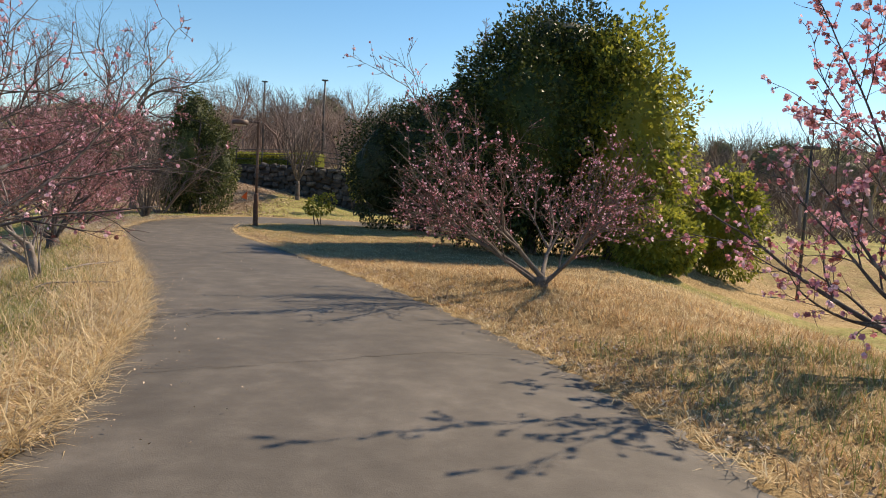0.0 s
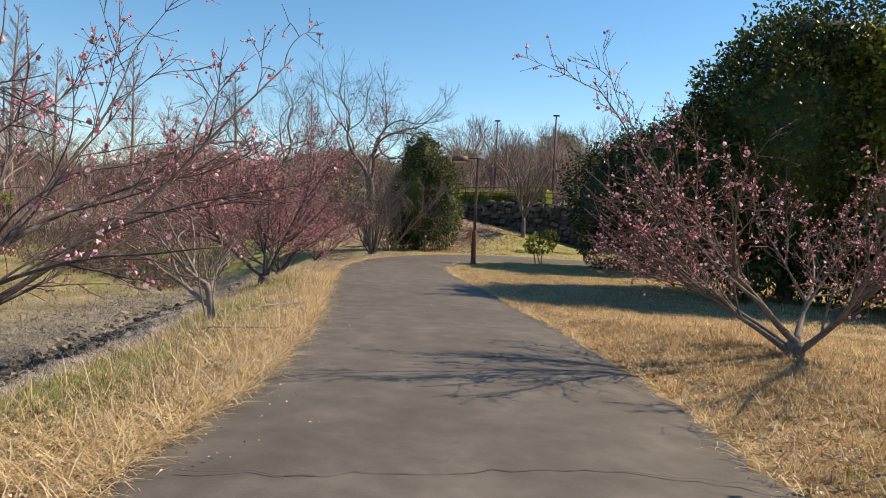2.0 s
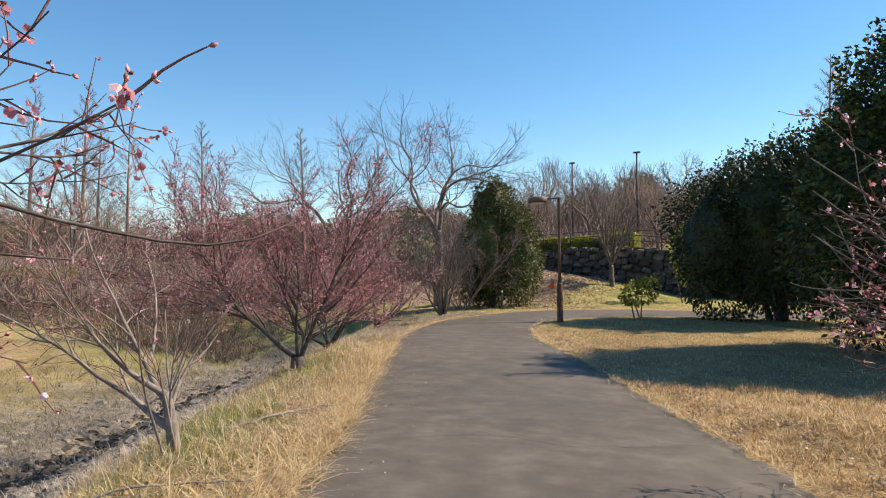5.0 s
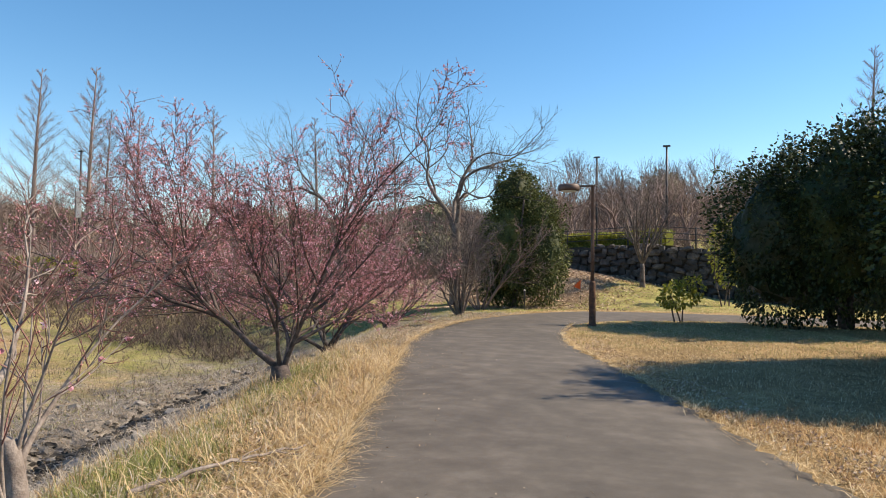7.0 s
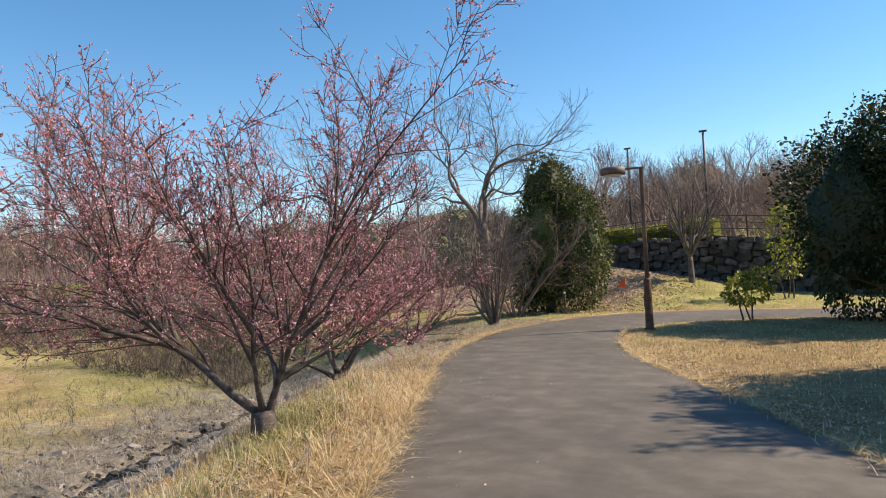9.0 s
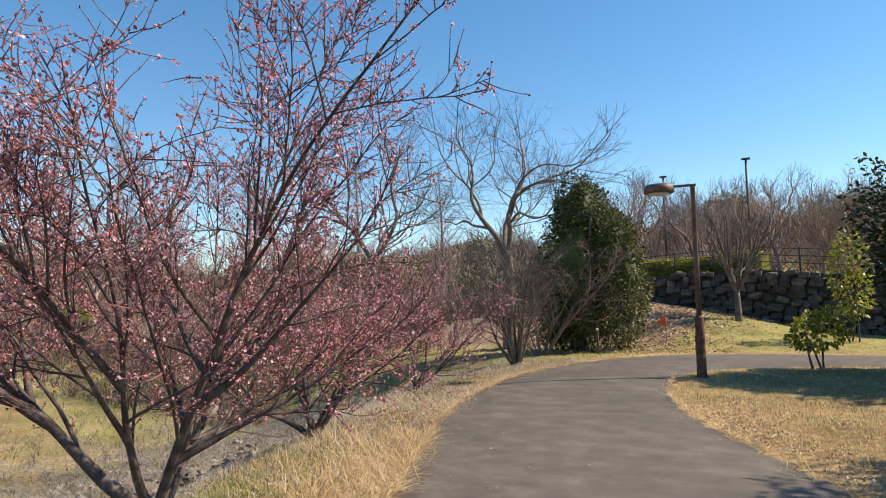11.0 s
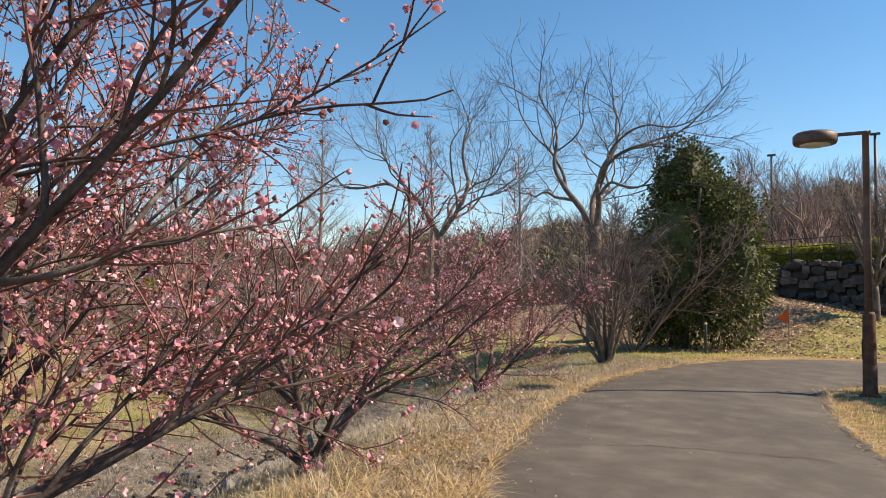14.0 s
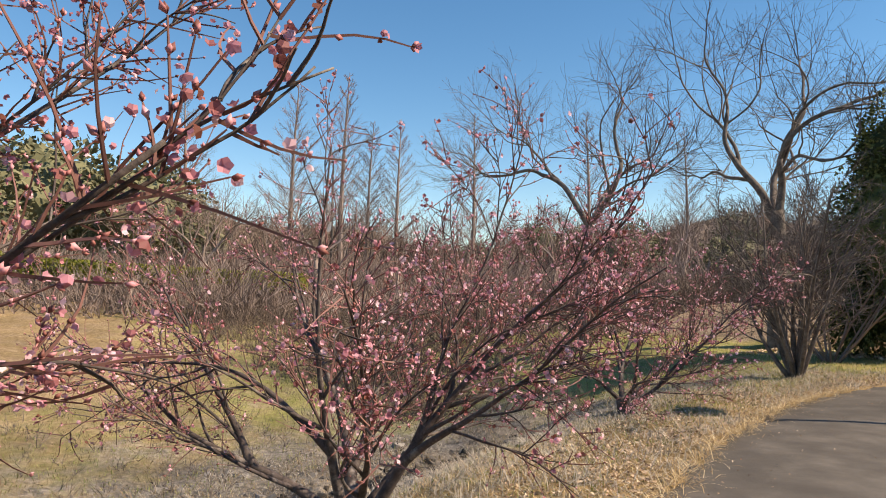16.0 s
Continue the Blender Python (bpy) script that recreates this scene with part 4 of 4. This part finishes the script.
def far_bush(seed, green):
    rng = random.Random(seed)
    root = thing("woodland_evergreen", -40, 60, 0, "dull green evergreen at the edge of the woods", "tree", W)
    v, f = [], []
    bl = [(0, 0, 2.6, 2.4, 2.4, 2.6), (1.3, .3, 1.8, 1.7, 1.7, 1.8), (-1.2, .2, 2.0, 1.6, 1.6, 1.8)]
    leaf_cloud(rng, v, f, bl, 5500, .3)
    cr = raw("crown", v, f, green, root)
    part("inner_foliage", leaf_core(bl, .8), green, cr)
    return root


fb = far_bush(71, FAR_GREEN)
fb.matrix_basis = pose(-40, 62, ground_z(-40, 62))
for i in range(20):
    a = radians(-85 + 130 * (i + wr.random()) / 20)
    r = wr.uniform(80, 110)
    x, y = -4 + r * math.sin(a), 12 + r * math.cos(a)
    c = copy_thing(fb, pose(x, y, ground_z(x, y) - .2, 0, 0, wr.uniform(0, 360)))
    s = wr.uniform(.6, 1.1)
    c.scale = (s * 1.2, s * 1.2, s)
for x, y, s in [(-60, 19, 1.5), (-64, 25, 1.9), (-60, 30, 1.6), (-66, 33, 1.7), (-57, 13, 1.3), (-68, 15, 2.0), (-24, 49, .7)]:
    c = copy_thing(fb, pose(x, y, ground_z(x, y) - .2, 0, 0, 50 * s))
    c.scale = (s * 1.2, s * 1.2, s)
for i in range(26):
    a, r = radians(wr.uniform(-20, 16)), wr.uniform(40, 66)
    x, y = -4 + r * math.sin(a), 12 + r * math.cos(a)
    c = copy_thing(tmpl[i % 3], pose(x, y, ground_z(x, y) - .1, 0, 0, wr.uniform(0, 360)))
    s = wr.uniform(.65, 1.05)
    c.scale = (s, s, s)
far_pole(11.6, 22.4, 4.9, width=.6)


# ---- cracks in the asphalt ----
def crack(points, seed, width=.01):
    """A thin wandering crack, as a shallow dark ribbon on the asphalt."""
    rng = random.Random(seed)
    pts = spline(points, 9)
    v, f = [], []
    for i, (x, y) in enumerate(pts):
        x, y = x + rng.uniform(-.03, .03), y + rng.uniform(-.04, .04)
        w = width * rng.uniform(.3, 1)
        z = float(along(y)) + .0465
        v += [(x, y - w, z), (x, y + w, z), (x, y, z + .0005)]
        if i:
            n = 3 * i
            f += [(n - 3, n, n + 2, n - 1), (n - 1, n + 2, n + 1, n - 2)]
    return tagged(raw("path_crack", v, f, EARTH), "thin dark crack across the worn asphalt", "crack", kind="structure")


crack([(-2.0, 4.7), (-1.0, 5.2), (0.0, 5.75), (1.1, 6.0)], 1, .006)
crack([(-9.42, 20.27), (-8.8, 20.85), (-8.1, 21.3), (-6.5, 21.85)], 2, .008)
crack([(-4.2, 10.6), (-3.4, 11.2), (-2.6, 11.1), (-1.6, 11.6)], 4, .005)


# ---- hedges, fence, banner, brush ----
def hedge(name, a, b, w, h, material, label, count, z_off=0.0, size=.1):
    """A clipped hedge from a to b, made of leaves over a dark filling."""
    rng = random.Random(name)
    (ax, ay), (bx, by) = a, b
    n = max(2, int(math.hypot(bx - ax, by - ay) / 1.0))
    root = thing(name, (ax + bx) / 2, (ay + by) / 2, ground_z((ax + bx) / 2, (ay + by) / 2) + z_off, label, "hedge")
    zc = root.matrix_basis.translation.z
    v, f = [], []
    bm = bmesh.new()
    ux, uy = (bx - ax) / math.hypot(bx - ax, by - ay), (by - ay) / math.hypot(bx - ax, by - ay)
    rot = Matrix.Rotation(math.atan2(uy, ux), 4, "Z")
    for i in range(n):
        s = (i + .5) / n
        x, y = ax + (bx - ax) * s, ay + (by - ay) * s
        c = Vector((x - (ax + bx) / 2, y - (ay + by) / 2, ground_z(x, y) + z_off - zc))
        seg = math.hypot(bx - ax, by - ay) / n
        r = bmesh.ops.create_cube(bm, size=1)
        for q in r["verts"]:
            q.co = c + rot @ Vector((q.co.x * seg * 1.02, q.co.y * w * .8, (q.co.z + .5) * h * .92))
        for _ in range(count // n):
            lx, ly, lz = rng.uniform(-.5, .5) * seg, rng.uniform(-.5, .5) * w, h * rng.random()
            if rng.random() < .6:
                ly = math.copysign(w * .5 + rng.uniform(-.04, .05), ly)
            else:
                lz = h + rng.uniform(-.05, .06)
            p = c + rot @ Vector((lx, ly, lz))
            g = (rand_dir(rng) + Vector((0, 0, .5))).normalized() * size
            side = g.cross(rand_dir(rng)).normalized() * size * .3
            n0 = len(v)
            v.extend((p, p + g * .5 + side, p + g, p + g * .5 - side))
            f.append((n0, n0 + 1, n0 + 2, n0 + 3))
    top = raw("foliage", v, f, material, root)
    part("inner_foliage", bm, material, top)
    return root


hedge("hedge", (-41, 34.5), (-47, 20), 1.4, .9, LEAF_YELLOW, "low clipped yellow-green hedge on a dark bank", 5000, 1.0, .2)
# concrete bank whose shade is painted on as near-black colour
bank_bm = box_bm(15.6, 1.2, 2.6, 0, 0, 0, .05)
bank_wall = tagged(part("retaining_wall", bank_bm, EARTH, None), "concrete bank under the hedge, coloured dark for its shade", "wall", kind="structure")
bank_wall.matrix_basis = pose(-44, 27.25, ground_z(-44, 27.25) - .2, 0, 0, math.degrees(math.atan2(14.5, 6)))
hedge("hedge", (-19, 47.2), (-8.2, 45.2), 1.3, .75, LEAF_YELLOW, "clipped yellow-green hedge on top of the stone wall", 6000, 0, .14)


def fence(a, b, posts):
    root = thing("fence", a[0], a[1], ground_z(*a), "dark thin rail fence above the stone wall", "fence")
    z0 = root.matrix_basis.translation.z
    pts = []
    for i in range(posts):
        s = i / (posts - 1)
        x, y = a[0] + (b[0] - a[0]) * s, a[1] + (b[1] - a[1]) * s
        pts.append(Vector((x - a[0], y - a[1], ground_z(x, y) - z0)))
        part("post", ring_stack([(.04, -.2), (.04, 1.1), (.03, 1.12)], 8), DARK_METAL, root).matrix_basis = Matrix.Translation(pts[-1])
    for h in (.45, .75, 1.05):
        t = Tubes()
        t.add([p + Vector((0, 0, h)) for p in pts], [.022] * len(pts), 6)
        raw("rail", t.v, t.f, DARK_METAL, root)
    return root


fence((-19, 46.2), (5.5, 42.0), 15)


def banner(x, y):
    root = thing("banner_pole", x, y, ground_z(x, y), "white vertical banner on a dark pole beyond the field", "banner")
    part("pole", ring_stack([(.06, -.3), (.05, 3), (.04, 6.2)], 8), DARK_METAL, root)
    bm = bmesh.new()
    rows = []
    for k in range(7):
        z = 4.0 + .33 * k
        bend = .06 * math.sin(k * 1.1)
        rows.append([bm.verts.new((px, bend * (px > .1), z)) for px in (.05, .35, .6)])
    for a, b in zip(rows[:-1], rows[1:]):
        for k in range(2):
            bm.faces.new((a[k], a[k + 1], b[k + 1], b[k]))
    bmesh.ops.solidify(bm, geom=bm.faces[:], thickness=.012)
    part("cloth", bm, WHITE_CLOTH, root, "white banner cloth")
    return root


banner(-50.0, 40.6)


def strokes(name, label, n, place, height, material, seed, width=.02, spread=.5):
    """Leafless brush: forked thin stems in their thousands, as one mass."""
    rng = random.Random(seed)
    pts = [place(rng) for _ in range(n)]
    zs = terrain(np.array([p[0] for p in pts]), np.array([p[1] for p in pts]))[0]
    v, f = [], []
    for (x, y), z in zip(pts, zs):
        base = Vector((x, y, float(z) - .05))
        for _ in range(4):
            d = (Vector((0, 0, 1)) + rand_dir(rng) * spread).normalized()
            l = height * rng.uniform(.25, 1) * (.75 + .5 * math.sin(x * .35) * math.sin(y * .31 + x * .1))
            mid = base + d * l * .5
            side = d.cross(rand_dir(rng)).normalized() * width
            n0 = len(v)
            v.extend((base - side, base + side, mid))
            f.append((n0, n0 + 1, n0 + 2))
            for _ in range(4):
                d2 = (d + rand_dir(rng) * .6).normalized()
                s = base + d * l * rng.uniform(.2, .5)
                e = s + d2 * l * rng.uniform(.3, .6)
                sd = d2.cross(rand_dir(rng)).normalized() * width * .6
                n0 = len(v)
                v.extend((s - sd, s + sd, e))
                f.append((n0, n0 + 1, n0 + 2))
    return tagged(raw(name, v, f, material), label, "brush", kind="stuff")


def ring_place(a0, a1, r0, r1):
    def place(rng):
        while True:
            a, r = radians(rng.uniform(a0, a1)), rng.uniform(r0, r1)
            x, y = -4 + r * math.sin(a), 12 + r * math.cos(a)
            if x < -22 or y > wall_y(x) + 4:
                return x, y
    return place


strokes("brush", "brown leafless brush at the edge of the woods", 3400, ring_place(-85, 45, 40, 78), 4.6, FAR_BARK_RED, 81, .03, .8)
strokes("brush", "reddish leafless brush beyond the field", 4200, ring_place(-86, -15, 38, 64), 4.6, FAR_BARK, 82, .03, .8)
strokes("brush", "dense brown winter woods on the far rise", 6500, ring_place(-100, 50, 66, 125), 6.5, WOODS, 85, .055, .7)
strokes("brush", "thin dry brush on the field", 260, lambda g: (g.uniform(-26, -15.5), g.uniform(14, 30)), .8, GREY_BARK, 83, .008, .8)
strokes("brush", "low reddish-brown leafless brush on the dry field", 4200, lambda g: (g.uniform(-42, -21), g.uniform(27, 46)), 1.9, WOODS, 84, .014, .8)


# ---- grass, straw, litter and rubble ----
def blades(name, label, xy, height, material, seed, width=.006, lie=.35, z_off=0.0, category="grass"):
    """Bent grass blades at the given places, as one mass."""
    rs = np.random.RandomState(seed)
    n = len(xy)
    z = lookup(xy[:, 0], xy[:, 1])[0] + z_off
    h = height * rs.uniform(.45, 1.25, n)
    w = rs.uniform(0, 2 * np.pi, n)
    lean = np.clip(np.abs(rs.normal(lie, .35, n)), 0, 1.5)
    dx, dy = np.cos(w), np.sin(w)
    sx, sy = -dy * width * .5, dx * width * .5
    base = np.stack([xy[:, 0], xy[:, 1], z - .01], 1)
    up1 = np.stack([dx * np.sin(lean * .88), dy * np.sin(lean * .88), np.maximum(np.cos(lean * .88), .06)], 1) * (h * .55)[:, None]
    up2 = np.stack([dx * np.sin(lean * 1.25), dy * np.sin(lean * 1.25), np.maximum(np.cos(lean * 1.25), -.06)], 1) * (h * .45)[:, None]
    side = np.stack([sx, sy, np.zeros(n)], 1)
    mid = base + up1
    verts = np.stack([base - side, base + side, mid + side * .7, mid - side * .7, mid + up2], 1).reshape(-1, 3)
    i = np.arange(n)[:, None] * 5
    quads = (i + np.array([0, 1, 2, 3])).astype(np.int32)
    tris = (i + np.array([3, 2, 4])).astype(np.int32)
    me = bpy.data.meshes.new(name)
    me.vertices.add(n * 5)
    me.vertices.foreach_set("co", verts.astype(np.float32).ravel())
    me.loops.add(n * 7)
    me.loops.foreach_set("vertex_index", np.concatenate([quads, tris], 1).ravel())
    me.polygons.add(n * 2)
    starts = np.stack([np.arange(n) * 7, np.arange(n) * 7 + 4], 1).ravel()
    me.polygons.foreach_set("loop_start", starts.astype(np.int32))
    me.update(calc_edges=True)
    me.materials.append(material)
    return tagged(new(name, me), label, category, kind="stuff")


def scatter(seed, n, box, keep, clump=0.0):
    """n places in the box where keep(x, y, dl, dr) says so; clump gathers them in tufts of that size."""
    rs = np.random.RandomState(seed)
    out, have = [], 0
    for _ in range(60):
        m = n * 2
        x, y = rs.uniform(box[0], box[1], m), rs.uniform(box[2], box[3], m)
        if clump:
            c = rs.randint(0, max(1, m // 14), m)
            x, y = x[c] + rs.normal(0, clump, m), y[c] + rs.normal(0, clump, m)
        _, dl, dr = lookup(x, y)
        ok = keep(x, y, dl, dr, rs.uniform(0, 1, m))
        out.append(np.stack([x[ok], y[ok]], 1))
        have += int(ok.sum())
        if have >= n:
            break
    return np.concatenate(out)[:n]


def verge_l(a, b, y0, y1):
    return lambda x, y, dl, dr, u: (dl > a) & (dl < b) & (y > y0) & (y < y1)


def verge_r(a, b, y0, y1):
    return lambda x, y, dl, dr, u: (dr > a) & (dr < b) & (y > y0) & (y < y1)


blades("dry_grass", "straw-coloured dry grass on the verge", scatter(1, 32000, (-14, -1, 1, 33), lambda x, y, dl, dr, u: (dl > .05) & (dl < 2.4) & (y > 1) & (y < 25 - 7 * u) & (u < 1 - .5 * np.exp(-((dl - 1.5) / .45) ** 2) * (y < 13)), .06), .10, STRAW, 1, .008, 1.25)
blades("dry_grass", "russet dry grass on the verge", scatter(2, 26000, (-14, -1, 1, 30), verge_l(.1, 2.5, 1, 18), .08), .11, RUSSET, 2, .008, 1.15)
blades("dry_grass", "wispy taller tufts on the verge", scatter(17, 3600, (-14, -1, 1, 28), verge_l(.35, 2.3, 1, 19), .05), .24, STRAW, 17, .006, .75)
blades("green_grass", "green winter grass on the verge", scatter(3, 30000, (-11, -2.4, 2, 20), lambda x, y, dl, dr, u: (dl > 0) & (u < np.exp(-((dl - 1.3) / .5) ** 2) * (.35 + .65 * (np.sin(y * 1.9 + x) > -.1))) & (y < 18), .12), .13, GREEN, 3, .007, .8)
blades("straw", "flattened straw along the asphalt edge", scatter(4, 15000, (-13, -1, 1, 32), lambda x, y, dl, dr, u: (dl > -.02) & (dl < 1.5) & (u < np.exp(-dl * 1.6)) & (y < 19)), .36, STRAW, 4, .007, 1.5, .02)
blades("green_grass", "thin green grass on the far verge", scatter(20, 11000, (-15, -6, 15, 31), verge_l(.25, 3.2, 16, 30), .14), .09, GREEN, 20, .007, 1.0)
blades("dry_grass", "pale hay on the far verge", scatter(24, 17000, (-16, -6, 16, 31), verge_l(.05, 4.5, 17, 31), .1), .16, HAY, 24, .007, 1.35, .01)
blades("green_grass", "short green grass on the bank", scatter(5, 17000, (-18, -9, 20, 44), verge_l(.5, 7, 23, 34)), .07, GREEN, 5, .009, .9)
blades("dry_grass", "short dry grass on the bank", scatter(6, 24000, (-18, -3, 20, 44), verge_l(.2, 8, 20, 43)), .09, STRAW, 6, .009, .9)
blades("dry_grass", "straw-coloured grass by the path", scatter(7, 60000, (-4, 6, 1, 16), verge_r(.02, 4.2, 1.5, 15.5), .08), .12, STRAW, 7, .008, 1.25)
blades("dry_grass", "russet grass by the path", scatter(8, 26000, (-4, 6, 1, 16), verge_r(.02, 3.4, 1.5, 15.5), .07), .14, RUSSET, 8, .008, 1.1)
blades("green_grass", "green tufts in the dry grass", scatter(9, 9000, (1, 6, 1.5, 8), verge_r(.35, 4, 1.5, 6.5), .12), .14, GREEN, 9, .006, .6)
blades("dry_grass", "short dry lawn", scatter(10, 60000, (-8, 5, 14, 31), verge_r(.02, 7, 14.5, 30.5)), .07, STRAW, 10, .009, 1.0)
blades("green_grass", "short greenish lawn", scatter(11, 19000, (-8, 3, 20, 31), verge_r(.1, 6, 21.5, 30.5)), .06, GREEN, 11, .009, .9)
# duller tan blades within the evergreens' shade, tinting that shade browner by colour
blades("dry_grass", "dull lawn grass toned for the evergreens' shade", scatter(16, 24000, (-7, 4, 14, 25), verge_r(.3, 7, 15, 24)), .07, FIELD, 16, .009, .9)
blades("dry_grass", "dry grass on the slope", scatter(12, 26000, (2, 14, 3, 26), verge_r(3.5, 11, 3, 25)), .1, STRAW, 12, .01, 1.0)
blades("dry_grass", "thin straw on the stony slope", scatter(13, 12000, (-20, -4, 1, 28), verge_l(2.2, 9, 1, 28), .16), .2, FIELD, 13, .007, 1.2)
blades("dry_grass", "grey matted hay on the stony slope", scatter(18, 30000, (-22, -4, 1, 29), lambda x, y, dl, dr, u: (dl > 1.9) & (dl < 9) & (y < 29) & (np.abs(dl - 5.6) > .75 * u + .35), .12), .24, HAY, 18, .008, 1.45, .015)
blades("dry_grass", "dull tan grass on the field", scatter(14, 34000, (-32, -8, 2, 32), verge_l(5.5, 22, 2, 32), .25), .13, FIELD, 14, .014, 1.0)
blades("green_grass", "greenish grass on the field", scatter(15, 18000, (-30, -8, 6, 32), verge_l(7.5, 17, 6, 32), .35), .1, GREEN, 15, .014, .9)


def litter(name, label, xy, size, seed, material, z_off=.02):
    """Curled dead leaves lying about."""
    rng = random.Random(seed)
    z = lookup(xy[:, 0], xy[:, 1])[0]
    v, f = [], []
    for (x, y), zz in zip(xy, z):
        p = Vector((x, y, float(zz) + z_off + rng.uniform(0, .03)))
        n = (Vector((0, 0, 1)) + rand_dir(rng) * .7).normalized()
        a = n.cross(rand_dir(rng)).normalized() * size * rng.uniform(.5, 1.2)
        b = n.cross(a).normalized() * size * .32
        n0 = len(v)
        v.extend((p - a * .5, p + b + n * size * .15, p + a * .5, p - b + n * size * .15))
        f.extend(((n0, n0 + 1, n0 + 2), (n0, n0 + 2, n0 + 3)))
    return tagged(raw(name, v, f, material), label, "leaf litter", kind="stuff")


blades("dry_grass", "grey hay matted along the path edge", scatter(19, 22000, (-14, -1, 1, 31), verge_l(.0, 2.4, 1, 30), .1), .22, HAY, 19, .007, 1.4, .01)
litter("leaf_litter", "dead brown leaves along the path edge", scatter(21, 13000, (-13, -1, 1, 32), verge_l(-.0, 1.3, 1, 30), .1), .036, 21, LITTER)
litter("leaf_litter", "dead brown leaves at the grass edge", scatter(22, 3500, (-8, 6, 1, 24), verge_r(.0, .7, 1.5, 23), .1), .038, 22, LITTER)
litter("leaf_litter", "thick brown leaf litter on the mound", scatter(23, 9000, (-16, -6, 33, 44), lambda x, y, dl, dr, u: (dl > .2) & (y > 33.5) & (u > smooth(-12, -7, x))), .11, 23, LITTER)


def rubble(n, seed, material, label, near, density):
    """Broken stones on the bank; density over the distance from the path."""
    rng = random.Random(seed)
    xy = scatter(seed, n, (-20, -3, 1, 27), lambda x, y, dl, dr, u: (dl > near[0]) & (dl < near[-1]) & (y < 26) & (u < np.interp(dl, near, density)))
    z = lookup(xy[:, 0], xy[:, 1])[0]
    v, f = [], []
    for (x, y), zz in zip(xy, z):
        s = rng.uniform(.025, .075) * (2.0 if rng.random() < .1 else 1)
        c = Vector((x, y, float(zz)))
        rot = Euler((rng.uniform(-.5, .5), rng.uniform(-.5, .5), rng.uniform(0, 6.28))).to_matrix()
        n0 = len(v)
        for k in ((-1, -1, -.4), (1, -1, -.4), (1, 1, -.4), (-1, 1, -.4), (-.6, -.7, .5), (.7, -.6, .4), (.6, .6, .5), (-.7, .6, .35)):
            v.append(c + rot @ Vector((k[0] * s * rng.uniform(.8, 1.7), k[1] * s * rng.uniform(.7, 1.1), k[2] * s * rng.uniform(.6, 1.1))))
        f.extend(tuple(n0 + q for q in face) for face in ((4, 5, 6, 7), (0, 1, 5, 4), (1, 2, 6, 5), (2, 3, 7, 6), (3, 0, 4, 7)))
    return tagged(raw("rubble", v, f, material), label, "stones", kind="stuff")


rubble(3600, 31, RUBBLE, "grey broken stones on the bank", [2.2, 3, 4.6, 7, 10], [.2, 1, .9, .45, .1])
# near-black clods, thickest along the ditch bottom: its shade put into their colour
rubble(4600, 32, EARTH, "earth clods and stones coloured dark for the ditch's shade", [4.3, 5.2, 5.7, 6.2, 7.0], [.0, .7, 1, .8, 0])


def stray(n, seed):
    """Places on the asphalt, thinning out from its left edge."""
    rs = np.random.RandomState(seed)
    k = rs.randint(12, len(LEFT) - 26, n)
    p = LEFT[k] + (LEFT[k + 1] - LEFT[k]) * rs.uniform(0, 1, (n, 1))
    q = RIGHT[k] + (RIGHT[k + 1] - RIGHT[k]) * rs.uniform(0, 1, (n, 1))
    s = np.clip(rs.exponential(.09, n), .01, .9)[:, None]
    return p * (1 - s) + q * s


def edge_stray(n, seed, right=False):
    """Places just on the asphalt along one edge, in uneven drifts."""
    rs = np.random.RandomState(seed)
    near, other = (RIGHT, LEFT) if right else (LEFT, RIGHT)
    k = rs.randint(12, len(LEFT) - 26, n)
    w = rs.uniform(0, 1, (n, 1))
    p, q = near[k] + (near[k + 1] - near[k]) * w, other[k] + (other[k + 1] - other[k]) * w
    drift = .35 + .65 * (np.sin(k * 2.3 + w[:, 0] * 2.1) * np.sin(k * .9 + 1) > -.2)
    s = (np.clip(rs.exponential(.02, n), .0, .1) * drift)[:, None]
    return p * (1 - s) + q * s


litter("leaf_litter", "stray dead leaves blown onto the asphalt", stray(600, 61), .024, 61, LITTER, .115)
blades("straw", "loose straw strewn over the edge of the asphalt", edge_stray(5200, 62), .2, STRAW, 62, .006, 1.5, .05)
blades("straw", "loose straw strewn over the edge of the asphalt", edge_stray(2600, 63, True), .16, STRAW, 63, .006, 1.5, .05)


def fallen_branch(points, radius, seed):
    """A dead branch with a few broken side twigs lying in the grass."""
    rng = random.Random(seed)
    x0, y0 = points[0]
    root = thing("fallen_branch", x0, y0, ground_z(x0, y0), "pale dead branch lying in the dry grass", "branch")
    z0 = root.matrix_basis.translation.z
    pts = [Vector((x - x0, y - y0, ground_z(x, y) - z0 + .07 + rng.uniform(-.01, .02))) for x, y in spline(points, 5)]
    stem = Tubes()
    stem.add(pts, [radius * (1 - .6 * i / len(pts)) for i in range(len(pts))], 7)
    raw("stem", stem.v, stem.f, PALE_BARK, root, smooth_shade=True)
    for _ in range(3):
        p, d = at_along(pts, rng.uniform(.4, .95))
        t = Tubes()
        wp, wr2 = limb(rng, p, side_dir(rng, d, .6), rng.uniform(.15, .3), radius * .4, radius * .2, 4, .15, .03)
        t.add(wp, wr2, 4)
        raw("twig", t.v, t.f, PALE_BARK, root)
    return root


fallen_branch([(-5.75, 10.4), (-5.66, 10.9), (-5.6, 11.3), (-5.5, 11.8)], .018, 91)
fallen_branch([(-4.9, 8.3), (-4.5, 8.75), (-4.2, 9.0)], .01, 92)
fallen_branch([(-7.6, 14.6), (-7.2, 14.2), (-6.9, 13.7)], .01, 93)
